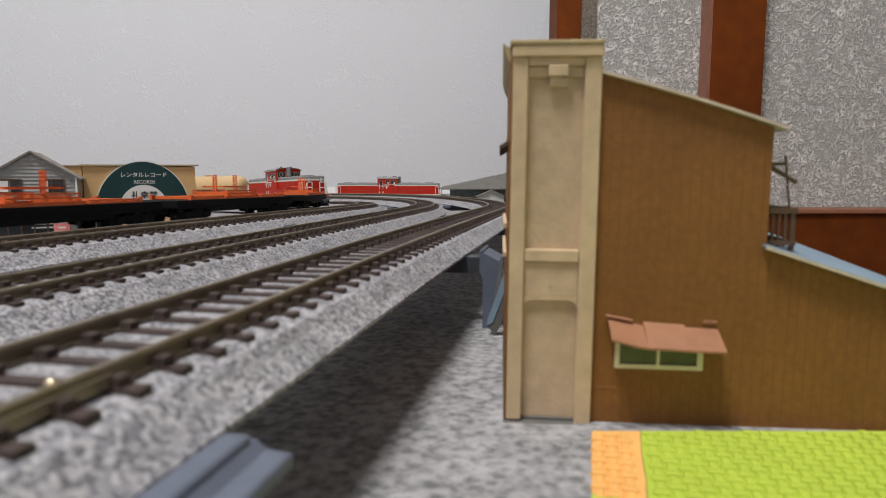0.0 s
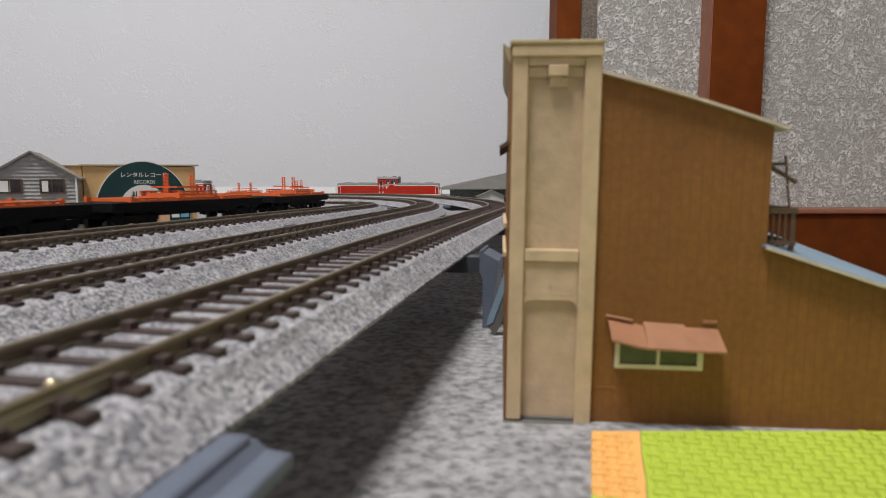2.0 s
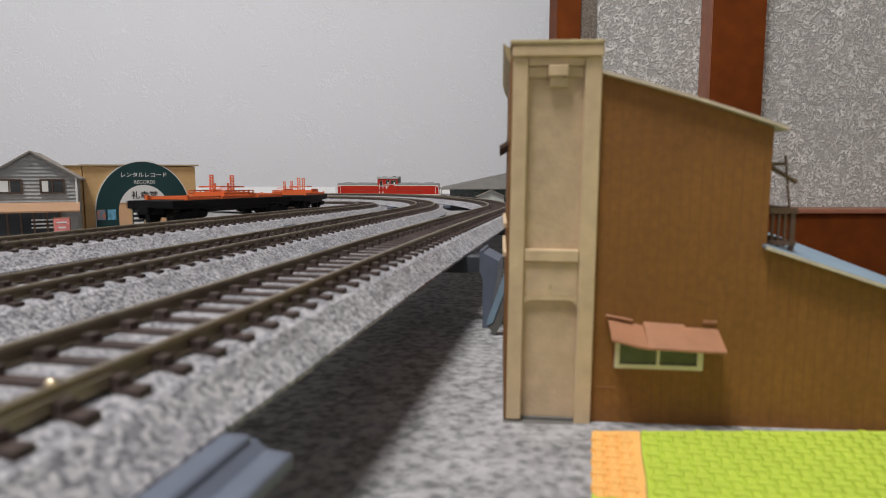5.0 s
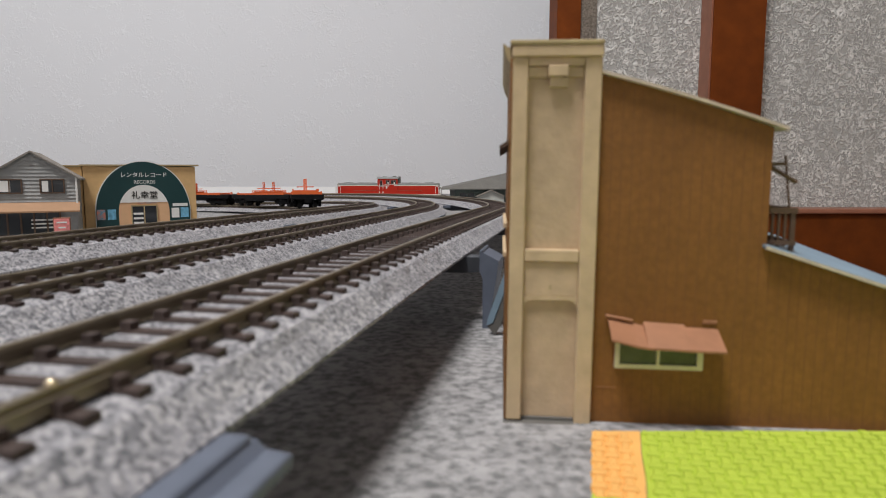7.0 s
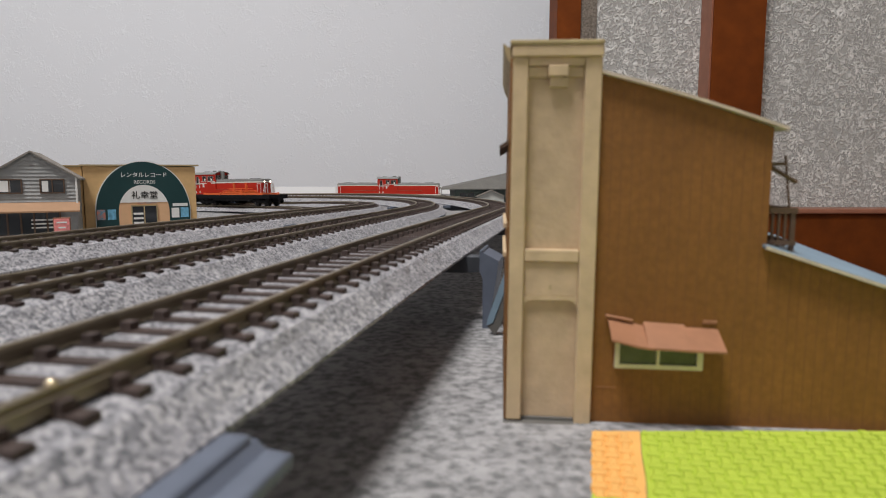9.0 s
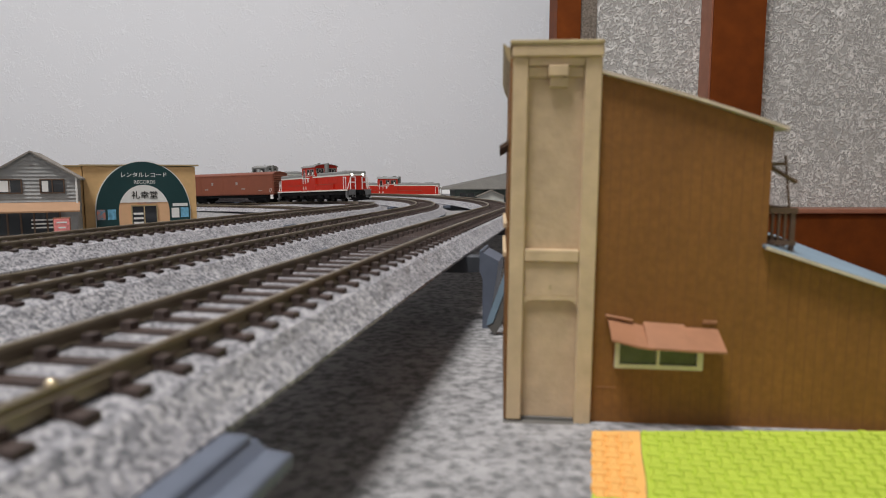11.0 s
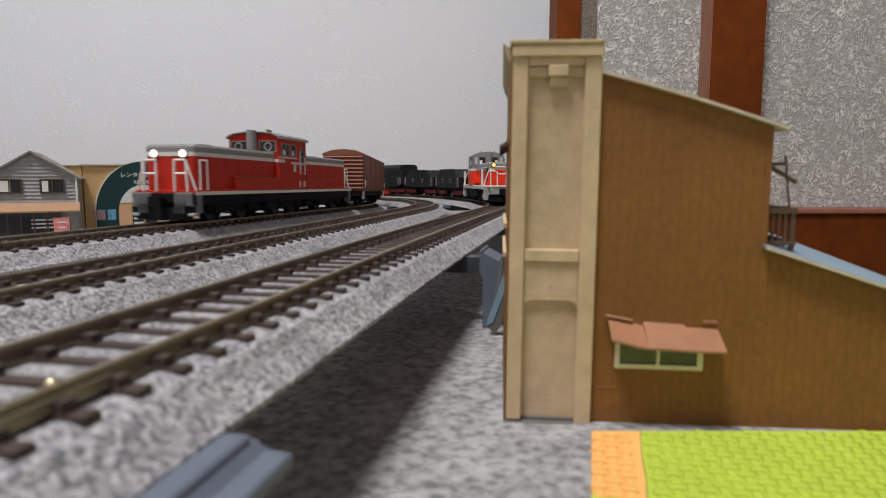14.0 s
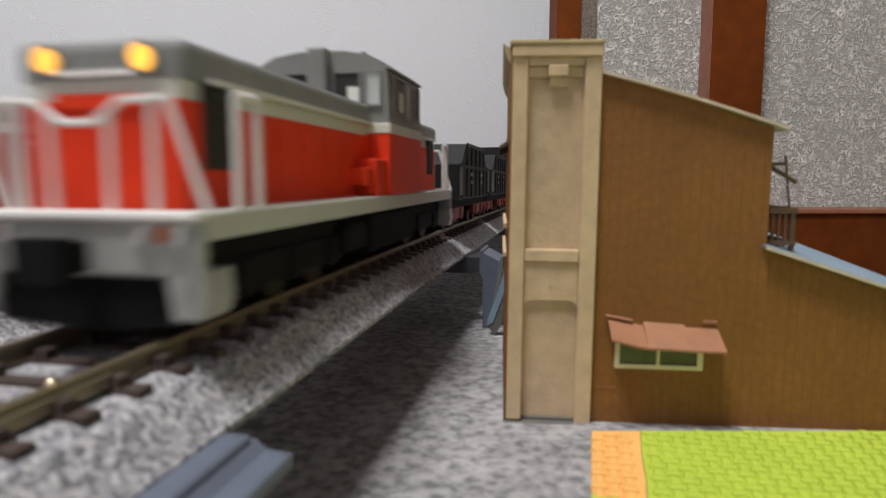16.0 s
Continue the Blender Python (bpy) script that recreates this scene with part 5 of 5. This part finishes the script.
def board_house():
    """A gabled weatherboard house; gable along local x, facing local -y."""
    at = settled(-0.2289, 0.3215, 26)
    t = thing("house", "grey weatherboard house with a shop front", "model building", at=at)
    w, d, eave, ridge = 39.0, 44.0, 39.5, 52.0
    bm = bmesh.new()
    prism(bm, [(0, 0), (w, 0), (w, eave), (w / 2, ridge), (0, eave)], "y", 0.8, d)
    wall = part("wall", bm, GREY_BOARD, t, "grey weatherboard walls")
    z = 26.6
    while z < ridge - 1:
        half = w / 2 if z + 1.9 < eave else max(0.5, (ridge - z - 1.9) / (ridge - eave) * w / 2)
        bm = bmesh.new()
        prism(bm, [(0.8, z), (0.1, z), (0.6, z + 1.95), (0.8, z + 1.95)], "x", w / 2 - half, w / 2 + half)
        part("weatherboard", bm, GREY_BOARD, wall)
        z += 1.9
    for s in (0, 1):
        bm = bmesh.new()
        x0, x1 = (-2.6, w / 2) if s == 0 else (w / 2, w + 2.6)
        za = eave - 2.6 * (ridge - eave) / (w / 2)
        zb = ridge
        if s:
            za, zb = zb, za
        prism(bm, [(x0, za), (x1, zb), (x1, zb + 1.0), (x0, za + 1.0)], "y", -1.3, d + 1.5)
        part("roof", bm, GREY_ROOF, t, "grey slate roof slope")
    for x0, x1 in ((4.4, 14.6), (23.4, 33.4)):
        win = block("window", (x0, x1, -0.25, 0.0, 31.6, 38.0), DARK_GLASS, t)
        fr = bmesh.new()
        for q in ((x0 - 0.6, x1 + 0.6, 31.0, 31.6), (x0 - 0.6, x1 + 0.6, 38.0, 38.6), (x0 - 0.6, x0, 31.6, 38.0), (x1, x1 + 0.6, 31.6, 38.0), ((x0 + x1) / 2 - 0.3, (x0 + x1) / 2 + 0.3, 31.6, 38.0)):
            box(fr, q[0], q[1], -0.5, 0.3, q[2], q[3])
        part("window_frame", fr, IRON, win)
        block("blind", (x0 + 0.4, x0 + (5.6 if x0 < 10 else 3.2), -0.32, -0.25, 32.0, 37.6), PAPER_WHITE, win)
    bm = bmesh.new()
    prism(bm, [(0.6, 26.8), (-5.0, 22.2), (-5.0, 21.4), (0.6, 25.8)], "x", -4, w + 1.5)
    part("awning", bm, PINK_AWNING, t, "tan shop awning")
    shop = block("shop_window", (2, w - 8, -0.2, 0.1, 9.8, 21.4), DARK_GLASS, t, "dark glazed shop front")
    fr = bmesh.new()
    for k in range(6):
        x = 2 + k * (w - 10) / 5
        box(fr, x - 0.4, x + 0.4, -0.6, 0.4, 9.4, 21.6)
    box(fr, 1.6, w - 7.6, -0.7, 0.4, 9.0, 9.9)
    part("mullion", fr, IRON, shop)
    for k in range(3):
        block("shelf", (18, 29, -0.32, -0.2, 13.0 + 2.0 * k, 13.8 + 2.0 * k), PAPER_WHITE, shop)
    block("plinth", (0, w - 7, -0.5, 0.5, 0, 9.2), SHOP_TAN, t, "tan plinth")
    block("corner_board", (w - 0.2, w + 0.7, -0.5, 2.4, 22, eave), PAPER_WHITE, t)


def signboard():
    at = settled(-0.1925, 0.322, 24)
    t = thing("signboard", "pink standing signboard before the house", "signboard", at=at)
    part("panel", rbox(-3.4, 3.4, -0.5, 0.5, 9.0, 18.6, r=0.2), POSTER_PINK, t)
    part("board_frame", rbox(-3.8, 3.8, -0.3, 0.9, 0.0, 19.2, r=0.2), PALE_WOOD, t)
    for k, wdt in enumerate((2.2, 1.6, 2.5)):
        block("print_bar", (-wdt, wdt, -0.6, -0.5, 16.4 - 2.6 * k, 17.2 - 2.6 * k), PAPER_WHITE, t)


def station():
    at = settled(0.002, 0.84, 6)
    t = thing("station_building", "low grey-green station with a broad hipped roof", "model building", at=at)
    w, d = 122.0, 60.0
    part("wall", rbox(14, w, 0, d, 0, 23.5, r=0.3), STATION_WALL, t)
    bm = bmesh.new()
    v = [bm.verts.new(p) for p in ((-4, -8, 22.6), (w + 8, -8, 22.6), (w + 8, d + 8, 22.6), (-4, d + 8, 22.6), (96, d / 2, 46), (106, d / 2, 46),
                                   (-4, -8, 23.6), (w + 8, -8, 23.6), (w + 8, d + 8, 23.6), (-4, d + 8, 23.6))]
    for f in ((0, 1, 2, 3), (0, 6, 7, 1), (1, 7, 8, 2), (2, 8, 9, 3), (3, 9, 6, 0), (6, 4, 5, 7), (7, 5, 8), (8, 5, 4, 9), (9, 4, 6)):
        bm.faces.new([v[i] for i in f])
    part("roof", bm, STATION_ROOF, t, "broad grey hipped roof")
    bm = bmesh.new()
    prism(bm, [(40, 13.5), (60, 22.5), (80, 13.5), (78, 13.5), (60, 21.0), (42, 13.5)], "y", -14, 2)
    part("porch_roof", bm, GREY_ROOF, t)
    bm = bmesh.new()
    prism(bm, [(43, 0), (77, 0), (77, 13.8), (60, 20.8), (43, 13.8)], "y", -11, 1)
    part("porch", bm, BOARD_PALE, t, "pale gabled porch")
    for x0, x1 in ((20, 29), (30.5, 39), (84, 93), (95, 104)):
        win = block("window", (x0, x1, -0.4, 0.0, 13, 18), DARK_GLASS, t)
        block("window_frame", (x0 - 0.6, x1 + 0.6, -0.6, -0.1, 12.2, 13.0), STATION_ROOF, win)


BOARD_PALE = material("pale_gable", (0.45, 0.46, 0.43), 0.7, grain=0.08, grain_mm=4)


def parked_engine_and_track():
    place = Matrix.Translation((-0.054, 0.640, GROUND + 0.0050))
    siding = thing("railway_track", "straight siding on the carpet under the parked engine", "railway track", group="tracks of the layout",
                   at=place @ Matrix.Rotation(radians(88), 4, "Z"))
    bm = bmesh.new()
    prism(bm, [(-11.5, -4.95), (11.5, -4.95), (11.5, -4.5), (8.2, -2.2), (6.4, -1.85), (-6.4, -1.85), (-8.2, -2.2), (-11.5, -4.5)], "y", -110, 150)
    part("ballast_bed", bm, BALLAST, siding)
    for x in (-4.85, 4.85):
        block("rail", (x - 0.35, x + 0.35, -110, 150, -1.6, 0), RAIL, siding)
    bm = bmesh.new()
    for k in range(60):
        box(bm, -7.4, 7.4, -109 + 4.3 * k, -107.6 + 4.3 * k, -2.4, -1.55)
    tagged(part("far_sleepers", bm, SLEEPER, siding), kind="stuff")
    e = engine_dd("deep red centre-cab diesel engine parked on the siding", False)
    e.matrix_world = place @ Matrix.Rotation(radians(-92), 4, "Z") @ Matrix.Scale(0.87, 4)


room()
table()
tall_shop()
leaning_plate()
mats()
record_shop()
board_house()
signboard()
station()
parked_engine_and_track()
tracks()

# ---------------------------------------------------------------- moving trains
# where the head of each train stands, in metres along its route, at each second
RED_TRAIN = [(0.0, 1.30), (8.0, 0.660), (9.0, 0.5764), (11.5, 0.397), (12.0, 0.357), (12.5, 0.3058), (13.0, 0.2566), (13.5, 0.2044), (14.5, 0.110), (16.0, -0.038)]
BLACK_TRAIN = [(0.0, 1.91), (11.5, 0.605), (12.0, 0.548), (12.5, 0.4878), (13.0, 0.434), (13.5, 0.3786), (14.0, 0.318), (14.5, 0.250), (15.2, 0.1441), (16.0, 0.0392)]
LATE_ENGINE = [(0.0, -0.30), (10.5, -0.30), (12.5, -0.118), (14.0, 0.010), (14.7, 0.0695), (15.1, 0.1013), (15.5, 0.1356), (16.0, 0.178)]
RACK_TRAIN = [(0.0, 0.010), (3.6, 0.316), (9.0, 0.705), (16.0, 1.265)]


def progress(rows, t):
    """Smooth run through the rows: cubic with finite-difference slopes."""
    ts, ss = [r[0] for r in rows], [r[1] for r in rows]
    n = len(ts)
    sl = [(ss[min(i + 1, n - 1)] - ss[max(i - 1, 0)]) / (ts[min(i + 1, n - 1)] - ts[max(i - 1, 0)]) for i in range(n)]
    for i in range(n - 1):
        if t <= ts[i + 1] or i == n - 2:
            h = ts[i + 1] - ts[i]
            u = (t - ts[i]) / h
            if abs(ss[i + 1] - ss[i]) < 1e-9:
                return ss[i]
            return ((2 * u ** 3 - 3 * u ** 2 + 1) * ss[i] + (u ** 3 - 2 * u ** 2 + u) * h * sl[i]
                    + (-2 * u ** 3 + 3 * u ** 2) * ss[i + 1] + (u ** 3 - u ** 2) * h * sl[i + 1])
    return ss[-1]


def run(ob, route, rows, behind, base, back):
    """Key a vehicle whose middle stands behind metres from the head of its train."""
    steps = [k * 0.25 for k in range(65)]
    walk(ob, [(t, route.ride(progress(rows, t) + behind, base, back)) for t in steps])


def motions():
    red = engine_dd("deep red centre-cab diesel engine with lit headlights", True)
    run(red, THIRD, RED_TRAIN, 0.056, 0.072, True)
    first = boxcar()
    cars = [first] + [copy_thing(first, Matrix()) for _ in range(6)]
    for k, ob in enumerate(cars):
        run(ob, THIRD, RED_TRAIN, 0.056 + 0.064 + 0.0565 + 0.1115 * k, 0.070, True)
    sw = engine_de("bright red and grey switcher engine with amber headlights")
    run(sw, OUTER, BLACK_TRAIN, 0.041, 0.054, True)
    a, b = hopper(False), hopper(True)
    low = [a] + [copy_thing(a, Matrix()) for k in range(5)]
    tall = [b, copy_thing(b, Matrix())]
    hoppers = [low[0], low[1], tall[0], low[2], low[3], tall[1], low[4], low[5]]
    tail = 0.041 + 0.0475
    for ob in hoppers:
        half = 0.0276 if ob in low else 0.0412
        run(ob, OUTER, BLACK_TRAIN, tail + half, 0.033 if half < 0.035 else 0.050, True)
        tail += 2 * half
    late = engine_dd("deep red centre-cab diesel engine leaving on the second track", False)
    run(late, SECOND, LATE_ENGINE, -0.0585, 0.072, True)
    first = flat_wagon()
    flats = [first] + [copy_thing(first, Matrix()) for _ in range(5)]
    for k, ob in enumerate(flats):
        run(ob, INNER, RACK_TRAIN, 0.340 - 0.103 * k, 0.068, False)
    puller = engine_dd("deep red centre-cab diesel engine ahead of the rack wagons", False)
    run(puller, INNER, RACK_TRAIN, 0.450, 0.072, True)
    tank = tank_wagon()
    run(tank, INNER, RACK_TRAIN, 0.450 + 0.1095, 0.060, False)


motions()
